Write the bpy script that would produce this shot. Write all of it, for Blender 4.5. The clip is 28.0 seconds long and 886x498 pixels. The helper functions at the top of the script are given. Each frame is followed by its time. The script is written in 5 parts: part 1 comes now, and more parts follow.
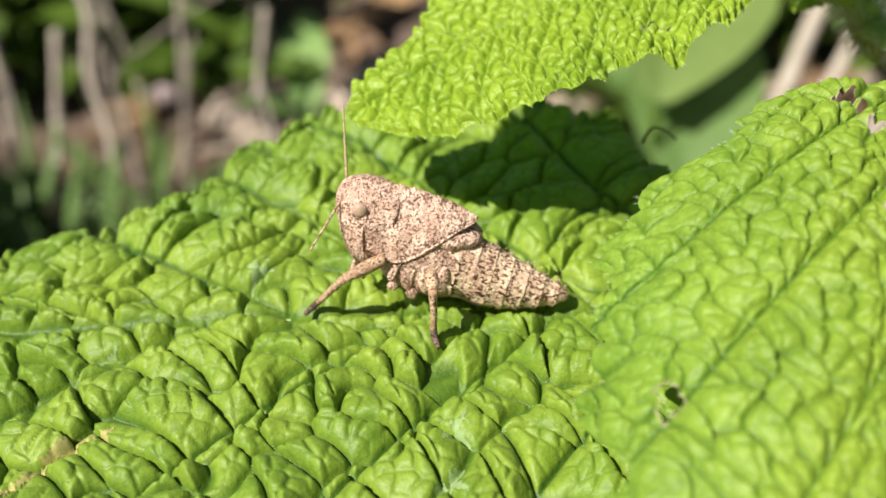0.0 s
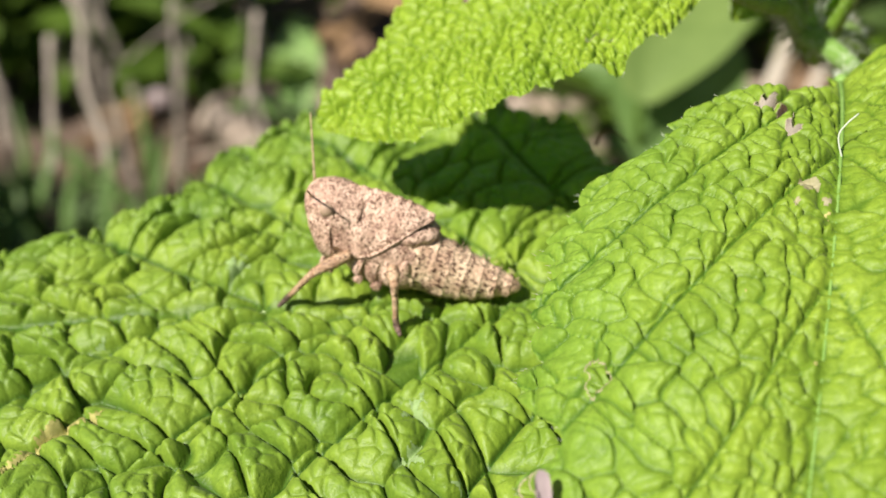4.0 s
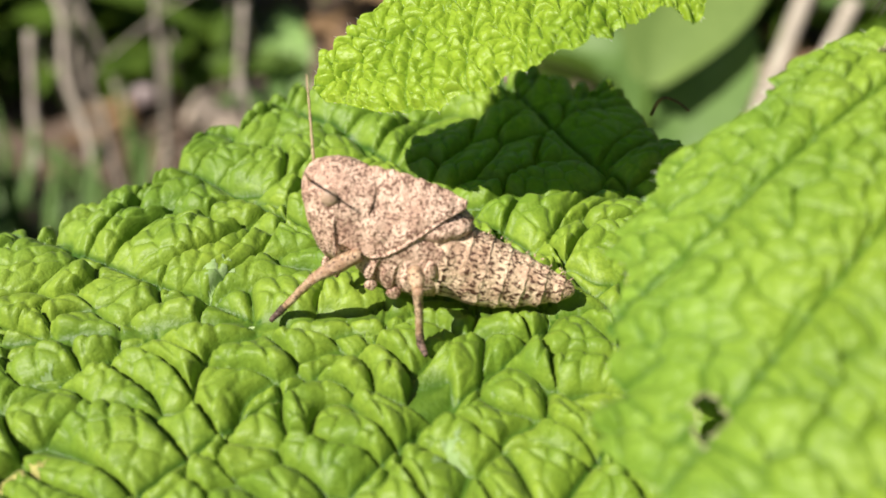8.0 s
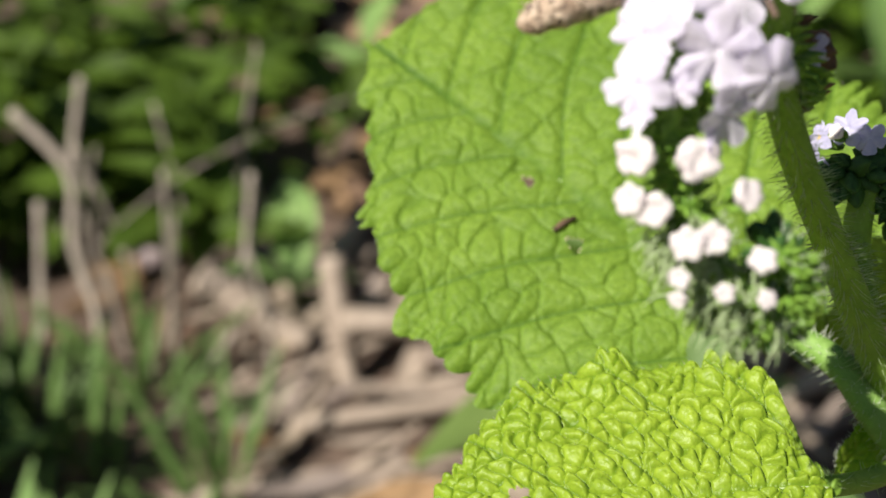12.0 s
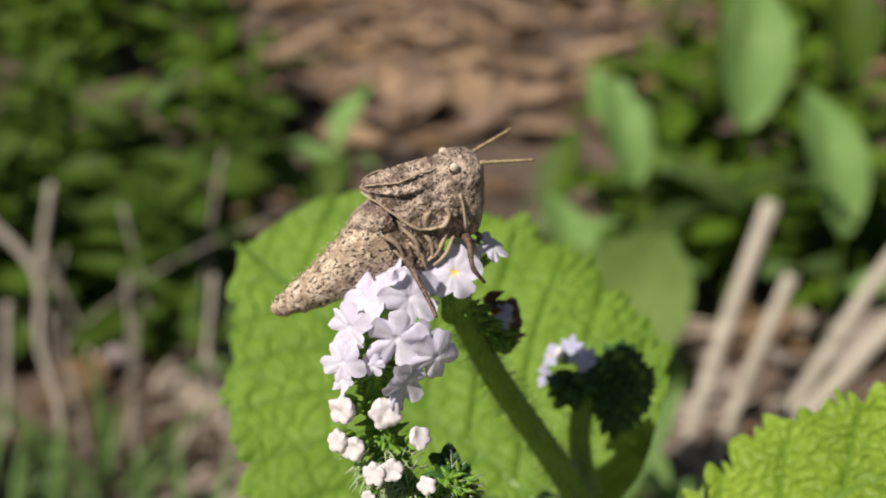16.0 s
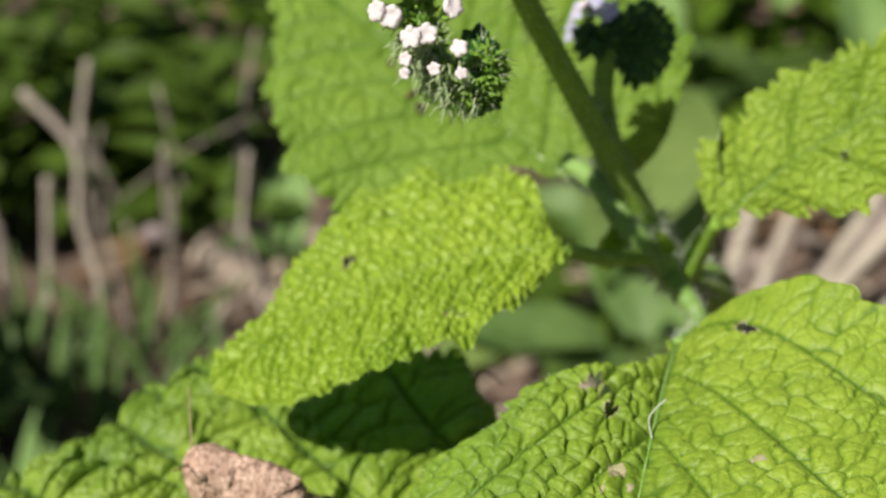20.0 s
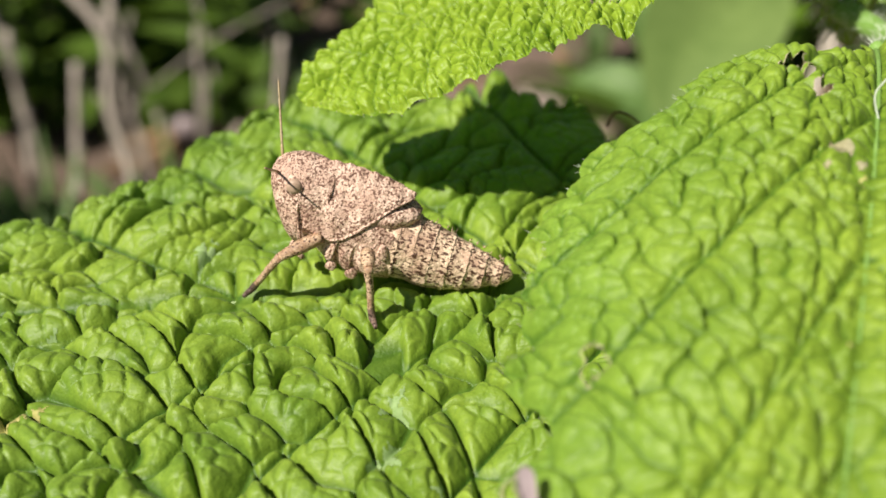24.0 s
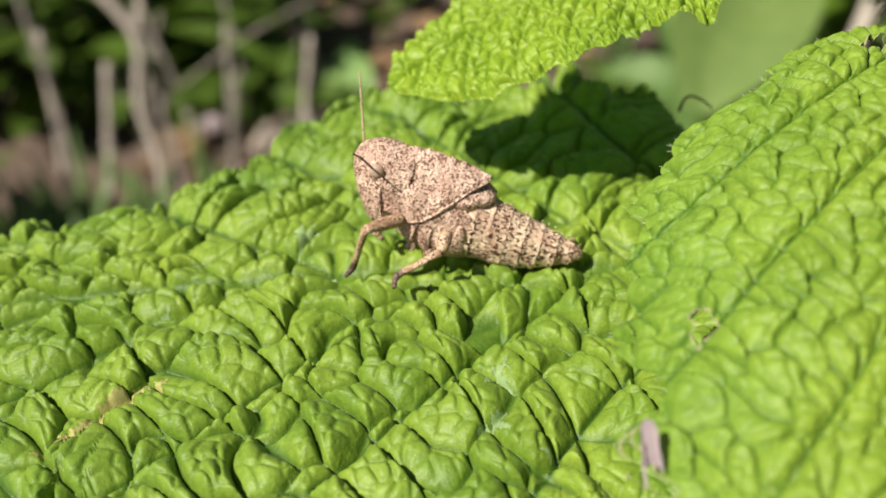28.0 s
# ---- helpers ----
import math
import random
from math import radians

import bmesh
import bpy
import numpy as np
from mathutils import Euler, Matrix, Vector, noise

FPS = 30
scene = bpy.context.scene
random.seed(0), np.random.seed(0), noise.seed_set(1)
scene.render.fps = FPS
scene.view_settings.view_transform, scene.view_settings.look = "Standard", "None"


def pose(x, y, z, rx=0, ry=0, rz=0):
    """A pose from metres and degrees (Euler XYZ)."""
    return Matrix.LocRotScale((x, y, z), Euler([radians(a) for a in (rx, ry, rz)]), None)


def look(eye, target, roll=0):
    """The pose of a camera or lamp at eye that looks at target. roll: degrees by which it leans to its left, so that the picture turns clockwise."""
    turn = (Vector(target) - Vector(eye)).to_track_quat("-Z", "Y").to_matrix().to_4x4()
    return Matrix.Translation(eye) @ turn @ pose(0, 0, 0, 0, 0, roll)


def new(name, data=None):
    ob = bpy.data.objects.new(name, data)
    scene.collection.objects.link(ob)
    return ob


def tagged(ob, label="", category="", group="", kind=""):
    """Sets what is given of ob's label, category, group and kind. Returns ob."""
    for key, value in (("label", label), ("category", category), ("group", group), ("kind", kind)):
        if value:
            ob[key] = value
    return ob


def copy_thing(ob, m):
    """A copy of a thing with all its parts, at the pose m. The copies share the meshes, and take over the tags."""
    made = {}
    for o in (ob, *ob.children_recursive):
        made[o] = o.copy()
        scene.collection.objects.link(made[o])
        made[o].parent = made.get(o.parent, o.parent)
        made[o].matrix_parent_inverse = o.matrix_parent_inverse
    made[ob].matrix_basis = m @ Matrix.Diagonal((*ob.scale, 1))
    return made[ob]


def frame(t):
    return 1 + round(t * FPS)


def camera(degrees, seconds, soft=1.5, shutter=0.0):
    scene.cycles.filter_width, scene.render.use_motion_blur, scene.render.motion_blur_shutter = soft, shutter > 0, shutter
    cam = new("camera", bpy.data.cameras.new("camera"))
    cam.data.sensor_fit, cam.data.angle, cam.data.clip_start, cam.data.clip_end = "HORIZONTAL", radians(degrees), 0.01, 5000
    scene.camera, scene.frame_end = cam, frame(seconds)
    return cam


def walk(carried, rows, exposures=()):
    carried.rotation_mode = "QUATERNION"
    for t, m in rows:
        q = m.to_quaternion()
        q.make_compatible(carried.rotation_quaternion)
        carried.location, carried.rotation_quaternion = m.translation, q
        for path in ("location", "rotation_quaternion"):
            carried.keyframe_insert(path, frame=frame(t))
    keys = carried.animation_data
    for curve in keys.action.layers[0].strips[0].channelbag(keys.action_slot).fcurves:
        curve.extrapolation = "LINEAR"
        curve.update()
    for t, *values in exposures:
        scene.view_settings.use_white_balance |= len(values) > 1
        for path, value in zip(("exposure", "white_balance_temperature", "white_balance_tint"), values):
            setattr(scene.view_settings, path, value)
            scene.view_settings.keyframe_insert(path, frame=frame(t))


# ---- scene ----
cam = camera(42, 28.0, soft=1.6)
cam.data.dof.use_dof = True
cam.data.dof.focus_distance = 0.0965
cam.data.dof.aperture_fstop = 25.5

PATH = [
    (0.0, pose(-0.00418, 0.00055, 0.41940, 55.175, -0.246, 0.306)),
    (0.5, pose(-0.00513, 0.00088, 0.42022, 55.331, -0.148, 0.218)),
    (1.0, pose(-0.00357, 0.00173, 0.42042, 55.287, 0.050, 0.134)),
    (1.5, pose(-0.00228, 0.00316, 0.41843, 54.926, -0.168, 0.099)),
    (2.0, pose(-0.00160, 0.00187, 0.41980, 55.052, -0.363, -0.166)),
    (2.5, pose(-0.00120, 0.00003, 0.42060, 55.037, -0.017, 0.056)),
    (3.0, pose(0.00000, -0.00000, 0.42000, 55.000, -0.000, 0.000)),
    (3.5, pose(-0.00161, -0.00230, 0.42168, 55.271, -0.067, 0.256)),
    (4.0, pose(-0.00064, -0.00702, 0.42406, 55.220, 0.124, -0.096)),
    (4.5, pose(-0.00360, -0.00449, 0.42295, 55.150, 0.505, 0.003)),
    (6.5, pose(-0.00443, 0.01189, 0.41106, 54.648, 0.321, -0.363)),
    (7.0, pose(-0.00480, 0.01265, 0.41069, 54.564, 0.407, -0.602)),
    (7.5, pose(-0.00574, 0.01254, 0.41030, 54.787, 0.612, -0.746)),
    (8.0, pose(-0.00385, 0.01208, 0.41092, 54.976, 0.762, -1.007)),
    (8.5, pose(-0.00226, 0.01034, 0.41316, 55.236, 0.997, -0.817)),
    (9.0, pose(-0.00288, 0.00935, 0.41427, 55.460, 1.101, -0.404)),
    (9.5, pose(-0.00709, 0.00909, 0.41516, 55.668, 0.792, 0.020)),
    (10.0, pose(-0.00825, 0.00944, 0.41659, 55.855, 0.525, 0.011)),
    (10.5, pose(-0.00617, 0.01021, 0.41939, 56.576, 0.387, -0.135)),
    (11.0, pose(-0.00517, 0.01911, 0.42935, 57.988, 1.048, -0.529)),
    (11.5, pose(-0.00669, 0.02751, 0.43687, 59.117, 1.283, -0.789)),
    (12.0, pose(-0.00418, 0.03545, 0.44318, 60.206, 1.130, -0.965)),
    (12.5, pose(0.00699, 0.03882, 0.45143, 61.668, 0.290, -1.522)),
    (13.0, pose(0.01206, 0.03312, 0.45682, 61.969, 0.374, -1.663)),
    (13.5, pose(0.01207, 0.02821, 0.46290, 62.857, 0.690, -1.472)),
    (15.5, pose(0.01629, 0.01741, 0.46970, 64.198, 0.398, -1.857)),
    (16.0, pose(0.01524, 0.01377, 0.46973, 64.255, 0.425, -1.509)),
    (16.5, pose(0.01822, 0.01423, 0.47093, 64.700, 0.543, -1.567)),
    (17.0, pose(0.01873, 0.01511, 0.46970, 64.546, 0.571, -1.469)),
    (17.5, pose(0.01611, 0.01482, 0.46985, 64.488, 0.548, -1.514)),
    (18.0, pose(0.01671, 0.01392, 0.46946, 64.473, 0.421, -1.639)),
    (18.5, pose(0.01772, 0.01065, 0.46884, 64.472, 0.574, -1.430)),
    (19.0, pose(0.02173, 0.00561, 0.46607, 63.982, 1.546, -1.162)),
    (19.5, pose(0.01867, -0.00192, 0.45977, 63.231, 0.745, -0.126)),
    (20.0, pose(0.01448, -0.00887, 0.44459, 60.550, 0.978, -0.076)),
    (20.5, pose(0.01576, -0.01080, 0.43429, 58.704, 1.308, -1.113)),
    (21.0, pose(0.01292, -0.01239, 0.42602, 57.628, 1.396, -0.578)),
    (21.5, pose(0.00673, -0.01205, 0.42106, 57.449, 2.032, 0.831)),
    (23.5, pose(0.00091, -0.00488, 0.41630, 57.184, 1.504, 1.815)),
    (24.0, pose(0.00317, -0.00015, 0.41367, 56.992, 0.841, 1.315)),
    (24.5, pose(0.00509, 0.00013, 0.41536, 57.060, 1.220, 1.322)),
    (25.0, pose(0.00354, -0.00049, 0.41768, 57.300, 1.295, 1.376)),
    (25.5, pose(0.00375, -0.00171, 0.41847, 57.433, 1.466, 1.408)),
    (26.0, pose(0.00366, -0.00208, 0.41848, 57.442, 1.495, 1.473)),
    (26.5, pose(0.00035, -0.00233, 0.41635, 57.148, 1.500, 1.946)),
    (27.0, pose(-0.00125, -0.00075, 0.41376, 56.717, 1.357, 1.892)),
    (27.5, pose(-0.00180, -0.00085, 0.41379, 56.593, 1.786, 1.864)),
    (28.0, pose(-0.00349, -0.00567, 0.41534, 56.833, 1.876, 1.732)),
]
walk(cam, PATH, [(0.0, 0.64), (9.5, 0.62), (10.5, 0.66), (11.0, 0.9), (11.6, 0.75), (12.0, 0.45), (12.3, 0.22), (13.0, 0.05), (13.6, 0.1), (16.0, 0.09), (19.0, 0.08), (20.0, 0.24), (20.5, 0.43), (21.2, 0.42), (24.0, 0.47), (28.0, 0.47)])

# ---- world and sun ----
SUN_AZ, SUN_EL = radians(-142), radians(50)
SUN_DIR = Vector((math.cos(SUN_AZ) * math.cos(SUN_EL), math.sin(SUN_AZ) * math.cos(SUN_EL), math.sin(SUN_EL)))
world = bpy.data.worlds.new("sky")
scene.world = world
world.use_nodes = True
sky = world.node_tree.nodes.new("ShaderNodeTexSky")
sky.sky_type, sky.sun_disc = "NISHITA", False
sky.sun_elevation, sky.sun_rotation = SUN_EL, math.atan2(SUN_DIR.x, SUN_DIR.y)
world.node_tree.nodes["Background"].inputs["Strength"].default_value = 0.033
world.node_tree.links.new(sky.outputs[0], world.node_tree.nodes["Background"].inputs["Color"])
sun = new("sun", bpy.data.lights.new("sun", "SUN"))
sun.data.energy, sun.data.angle, sun.data.color = 5.0, radians(0.6), (1.0, 0.94, 0.84)
sun.matrix_world = look(SUN_DIR * 3, (0, 0, 0))

CM = 0.01


def c(x, y, z):
    return Vector((x, y, z)) * CM


# ---- materials ----
def material(name):
    m = bpy.data.materials.new(name)
    m.use_nodes = True
    t = m.node_tree
    return m, t, t.nodes["Principled BSDF"], t.nodes["Material Output"]


def node(t, kind, **inputs):
    n = t.nodes.new(kind)
    for k, v in inputs.items():
        n.inputs[k.replace("_", " ")].default_value = v
    return n


def ramp(t, source, stops):
    r = t.nodes.new("ShaderNodeValToRGB")
    while len(r.color_ramp.elements) < len(stops):
        r.color_ramp.elements.new(0.5)
    for e, (p, col) in zip(r.color_ramp.elements, stops):
        e.position, e.color = p, (*col, 1)
    t.links.new(source, r.inputs[0])
    return r.outputs[0]


def mix(t, fac, a, b, how="MIX"):
    n = t.nodes.new("ShaderNodeMix")
    n.data_type, n.blend_type = "RGBA", how
    for i, v in ((0, fac), (6, a), (7, b)):
        if isinstance(v, bpy.types.NodeSocket):
            t.links.new(v, n.inputs[i])
        else:
            n.inputs[i].default_value = v if i == 0 else (*v, 1)
    return n.outputs[2]


def texture(t, scale, detail=4.0, rough=0.55, kind="ShaderNodeTexNoise"):
    co = t.nodes.new("ShaderNodeTexCoord")
    n = t.nodes.new(kind)
    n.inputs["Scale"].default_value = scale
    if kind == "ShaderNodeTexNoise":
        n.inputs["Detail"].default_value, n.inputs["Roughness"].default_value = detail, rough
    t.links.new(co.outputs["Object"], n.inputs["Vector"])
    return n


def bump(t, height, strength, distance, bsdf, before=None):
    b = node(t, "ShaderNodeBump", Strength=strength, Distance=distance)
    t.links.new(height, b.inputs["Height"])
    if before:
        t.links.new(before, b.inputs["Normal"])
    t.links.new(b.outputs[0], bsdf.inputs["Normal"])
    return b.outputs[0]


def leaf_material(name, low, high, vein_shade, through_col, trans=0.42, rough=0.52, grain=1300, spec=0.28, sheen=0.06):
    """Green leaf blade: mottled cells, paler or darker veins, shade painted into the creases between blisters, light
    that shines through.
    """
    m, t, b, out = material(name)
    big, fine = texture(t, 90, 3), texture(t, grain, 4, 0.7)
    col = ramp(t, big.outputs[0], [(0.32, low), (0.68, high)])
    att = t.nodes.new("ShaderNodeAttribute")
    att.attribute_name = "vein_shade"
    col = mix(t, att.outputs["Fac"], col, vein_shade)
    rim_tint = t.nodes.new("ShaderNodeAttribute")
    rim_tint.attribute_name = "rim_tint"
    col = mix(t, rim_tint.outputs["Fac"], col, mix(t, 1.0, col, (0.62, 0.77, 0.85), "MULTIPLY"))
    spots = ramp(t, fine.outputs[0], [(0.32, (0.74, 0.78, 0.72)), (0.7, (1.12, 1.10, 1.08))])
    col = mix(t, 1.0, col, spots, "MULTIPLY")
    t.links.new(col, b.inputs["Base Color"])
    b.inputs["Roughness"].default_value = rough
    b.inputs["Specular IOR Level"].default_value = spec
    b.inputs["Sheen Weight"].default_value, b.inputs["Sheen Roughness"].default_value = sheen, 0.4
    crumple = texture(t, 420, 5, 0.65)
    pores = texture(t, 3800, 2, 0.6)
    n = bump(t, crumple.outputs[0], 0.45, 0.0005, b)
    n = bump(t, fine.outputs[0], 0.5, 0.00016, b, n)
    n = bump(t, pores.outputs[0], 0.5, 0.00006, b, n)
    tr = t.nodes.new("ShaderNodeBsdfTranslucent")
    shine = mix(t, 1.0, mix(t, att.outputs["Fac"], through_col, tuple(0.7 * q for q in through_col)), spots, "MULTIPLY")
    t.links.new(shine, tr.inputs["Color"])
    t.links.new(n, tr.inputs["Normal"])
    s = t.nodes.new("ShaderNodeMixShader")
    s.inputs[0].default_value = trans
    t.links.new(b.outputs[0], s.inputs[1])
    t.links.new(tr.outputs[0], s.inputs[2])
    t.links.new(s.outputs[0], out.inputs["Surface"])
    return m


def plain_material(name, dark, light, scale, rough=0.7, relief=0.4, depth=0.0003, trans=0.0, metal=0.0, random_tint=0.0):
    """A mottled natural surface of two colours with fine relief."""
    m, t, b, out = material(name)
    n1, n2 = texture(t, scale, 5, 0.65), texture(t, scale * 5.3, 3, 0.6)
    f = mix(t, 0.35, n1.outputs[0], n2.outputs[0])
    col = ramp(t, f, [(0.36, dark), (0.64, light)])
    if random_tint:
        info = t.nodes.new("ShaderNodeNewGeometry")
        tint = ramp(t, info.outputs["Random Per Island"], [(0, (1 - random_tint,) * 3), (1, (1 + random_tint, 1 + random_tint, 1))])
        col = mix(t, 1.0, col, tint, "MULTIPLY")
    t.links.new(col, b.inputs["Base Color"])
    b.inputs["Roughness"].default_value = rough
    b.inputs["Specular IOR Level"].default_value = 0.3
    n = bump(t, f, relief, depth, b)
    if trans:
        tr = t.nodes.new("ShaderNodeBsdfTranslucent")
        t.links.new(col, tr.inputs["Color"])
        s = t.nodes.new("ShaderNodeMixShader")
        s.inputs[0].default_value = trans
        t.links.new(b.outputs[0], s.inputs[1])
        t.links.new(tr.outputs[0], s.inputs[2])
        t.links.new(s.outputs[0], out.inputs["Surface"])
    return m


def hopper_material(name, pale, mid, dark, speck=0.53, relief=0.6, patches=300, rows=0.0, stripe=None):
    """Granular skin of a grasshopper, sprinkled with small dark specks. rows: how far the specks gather in rows round the body, as dashes along it;
    stripe: a darker tint along the back."""
    m, t, b, out = material(name)
    patch, grit, blot = texture(t, patches, 5, 0.7), texture(t, 5200, 3, 0.7), texture(t, 900, 3, 0.6)
    col = ramp(t, patch.outputs[0], [(0.43, mid), (0.57, pale)])
    specks = texture(t, 4300, 2, 0.55)
    field = mix(t, 0.25, specks.outputs[0], blot.outputs[0])
    if rows or stripe:
        place = t.nodes.new("ShaderNodeTexCoord").outputs["Object"]
        split = t.nodes.new("ShaderNodeSeparateXYZ")
        t.links.new(place, split.inputs[0])
    if rows:
        long = t.nodes.new("ShaderNodeMapping")
        long.inputs["Scale"].default_value = (0.5, 1.0, 1.0)
        t.links.new(place, long.inputs["Vector"])
        t.links.new(long.outputs[0], specks.inputs["Vector"])
        wave = t.nodes.new("ShaderNodeMath")
        wave.operation, wave.inputs[1].default_value = "MULTIPLY", 2 * math.pi / 0.00082
        t.links.new(split.outputs["X"], wave.inputs[0])
        sine = t.nodes.new("ShaderNodeMath")
        sine.operation = "SINE"
        t.links.new(wave.outputs[0], sine.inputs[0])
        lift = t.nodes.new("ShaderNodeMath")
        lift.operation, lift.inputs[1].default_value = "MULTIPLY_ADD", rows
        t.links.new(sine.outputs[0], lift.inputs[0])
        t.links.new(field, lift.inputs[2])
        field = lift.outputs[0]
    f = ramp(t, field, [(speck, (0, 0, 0)), (speck + 0.05, (1, 1, 1))])
    if stripe:      # back darker than the flanks
        slope = t.nodes.new("ShaderNodeMath")
        slope.operation, slope.inputs[1].default_value = "MULTIPLY_ADD", -0.30
        t.links.new(split.outputs["X"], slope.inputs[0])
        t.links.new(split.outputs["Z"], slope.inputs[2])
        scale = t.nodes.new("ShaderNodeMath")
        scale.operation, scale.inputs[1].default_value, scale.inputs[2].default_value = "MULTIPLY_ADD", 260.0, 0.42
        t.links.new(slope.outputs[0], scale.inputs[0])
        col = mix(t, ramp(t, mix(t, 0.3, scale.outputs[0], blot.outputs[0]), [(0.42, (0, 0, 0)), (0.62, (0.85, 0.85, 0.85))]), col, stripe)
    col = mix(t, f, col, dark)
    g = ramp(t, grit.outputs[0], [(0.3, (0.74, 0.72, 0.70)), (0.7, (1.2, 1.2, 1.2))])
    col = mix(t, 1.0, col, g, "MULTIPLY")
    t.links.new(col, b.inputs["Base Color"])
    b.inputs["Roughness"].default_value = 0.55
    b.inputs["Specular IOR Level"].default_value = 0.4
    lumps = texture(t, 4400, 0, 0.5, "ShaderNodeTexVoronoi")
    n = bump(t, lumps.outputs["Distance"], 0.4 * min(1, relief), -0.00014, b)
    n = bump(t, grit.outputs[0], 0.6 * relief, 0.00010, b, n)
    bump(t, blot.outputs[0], min(1, 0.5 * relief), 0.00045 * relief, b, n)
    return m


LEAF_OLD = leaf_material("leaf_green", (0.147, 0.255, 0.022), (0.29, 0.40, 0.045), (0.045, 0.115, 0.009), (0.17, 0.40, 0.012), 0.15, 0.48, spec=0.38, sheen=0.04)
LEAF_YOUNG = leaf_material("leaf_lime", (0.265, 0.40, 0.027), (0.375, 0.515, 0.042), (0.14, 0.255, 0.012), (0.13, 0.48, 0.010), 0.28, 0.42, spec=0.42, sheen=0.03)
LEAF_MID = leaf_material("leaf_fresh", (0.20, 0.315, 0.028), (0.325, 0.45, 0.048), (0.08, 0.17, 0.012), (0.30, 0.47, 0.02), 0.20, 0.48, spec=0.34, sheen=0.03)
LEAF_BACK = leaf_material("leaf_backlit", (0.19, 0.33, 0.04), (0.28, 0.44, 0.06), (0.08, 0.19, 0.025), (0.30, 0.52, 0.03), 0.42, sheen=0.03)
STEM = plain_material("hairy_stem", (0.14, 0.255, 0.024), (0.235, 0.38, 0.05), 500, 0.6, 0.5, 0.0002)
RIB_GREEN = plain_material("green_leaf_rib", (0.15, 0.28, 0.05), (0.24, 0.39, 0.10), 700, 0.55)
RIB = plain_material("leaf_rib", (0.32, 0.43, 0.18), (0.46, 0.57, 0.29), 700, 0.55)
HAIR = plain_material("pale_hair", (0.6, 0.66, 0.5), (0.75, 0.8, 0.68), 900, 0.5, trans=0.3)
FUZZ = plain_material("pale_green_hair", (0.40, 0.52, 0.25), (0.60, 0.70, 0.42), 900, 0.5, trans=0.35)
CALYX = plain_material("calyx_green", (0.07, 0.17, 0.02), (0.24, 0.40, 0.055), 700, 0.6, 0.5, 0.0002)
DARK_BUD = plain_material("dark_green_bud", (0.022, 0.065, 0.014), (0.06, 0.15, 0.03), 700, 0.6, 0.5, 0.0002)
PETAL = plain_material("lilac_white_petal", (0.68, 0.62, 0.80), (0.87, 0.83, 0.92), 420, 0.6, 0.2, 0.0001, trans=0.3)
# same lilac petal, with shade put into its colour
PETAL_SHADED = plain_material("shaded_lilac_petal", (0.50, 0.48, 0.72), (0.68, 0.66, 0.84), 420, 0.6, 0.2, 0.0001, trans=0.3)
BUD = plain_material("cream_pink_bud", (0.76, 0.67, 0.70), (0.90, 0.87, 0.83), 600, 0.55, 0.3, 0.0001, trans=0.2)
THROAT = plain_material("yellow_throat", (0.75, 0.45, 0.05), (0.85, 0.62, 0.12), 900)
DRY = plain_material("dry_calyx", (0.05, 0.035, 0.025), (0.26, 0.15, 0.08), 400)
PINK_SKIN = hopper_material("pinkish_speckled_skin", (0.78, 0.56, 0.435), (0.54, 0.355, 0.265), (0.18, 0.095, 0.065), 0.505, 1.3, 420)
PINK_BELLY = hopper_material("pinkish_dashed_skin", (0.82, 0.62, 0.44), (0.54, 0.36, 0.25), (0.09, 0.042, 0.026), 0.51, 1.2, 500, rows=0.03)
BROWN_SKIN = hopper_material("brown_speckled_skin", (0.60, 0.475, 0.385), (0.20, 0.138, 0.105), (0.05, 0.032, 0.024), 0.545, 1.8, 800)
BROWN_BELLY = hopper_material("brown_streaked_skin", (0.74, 0.60, 0.46), (0.40, 0.29, 0.205), (0.07, 0.042, 0.03), 0.525, 1.2, 900, rows=0.015, stripe=(0.15, 0.10, 0.075))
# mottled brown skin, darkened for the shade in hollows below the shield
SHADED_SKIN = hopper_material("shaded_mottled_skin", (0.56, 0.42, 0.32), (0.16, 0.11, 0.08), (0.045, 0.03, 0.022), 0.545, 1.8, 900)
LEG_SKIN = hopper_material("banded_leg_skin", (0.62, 0.44, 0.29), (0.36, 0.22, 0.13), (0.09, 0.045, 0.028), 0.53, 0.6, 900)
DARK_LEG = hopper_material("dark_leg_skin", (0.20, 0.13, 0.10), (0.10, 0.065, 0.05), (0.04, 0.025, 0.02), 0.52, 0.5)
RIM_SKIN = hopper_material("pale_rim_skin", (0.54, 0.43, 0.32), (0.40, 0.31, 0.22), (0.2, 0.14, 0.09), 0.62, 0.4)
FEELER = hopper_material("tan_feeler", (0.50, 0.40, 0.24), (0.36, 0.27, 0.15), (0.14, 0.08, 0.05), 0.56, 0.3)
SILK = plain_material("dusty_silk", (0.20, 0.31, 0.09), (0.29, 0.39, 0.18), 900, 0.85)
SCAR = plain_material("dry_scar", (0.28, 0.27, 0.07), (0.46, 0.42, 0.16), 500, 0.8)
DRY_SKIN = plain_material("dry_leaf_skin", (0.30, 0.28, 0.14), (0.48, 0.44, 0.28), 600, 0.8, trans=0.2)
FADED = plain_material("faded_petal", (0.30, 0.23, 0.24), (0.46, 0.38, 0.38), 60, 0.7)
EYE = plain_material("compound_eye", (0.30, 0.20, 0.14), (0.50, 0.36, 0.26), 1600, 0.45, 0.3, 0.0001)
EYE_DARK = plain_material("dark_compound_eye", (0.05, 0.032, 0.022), (0.16, 0.10, 0.07), 900, 0.15, 0.2, 0.00005)
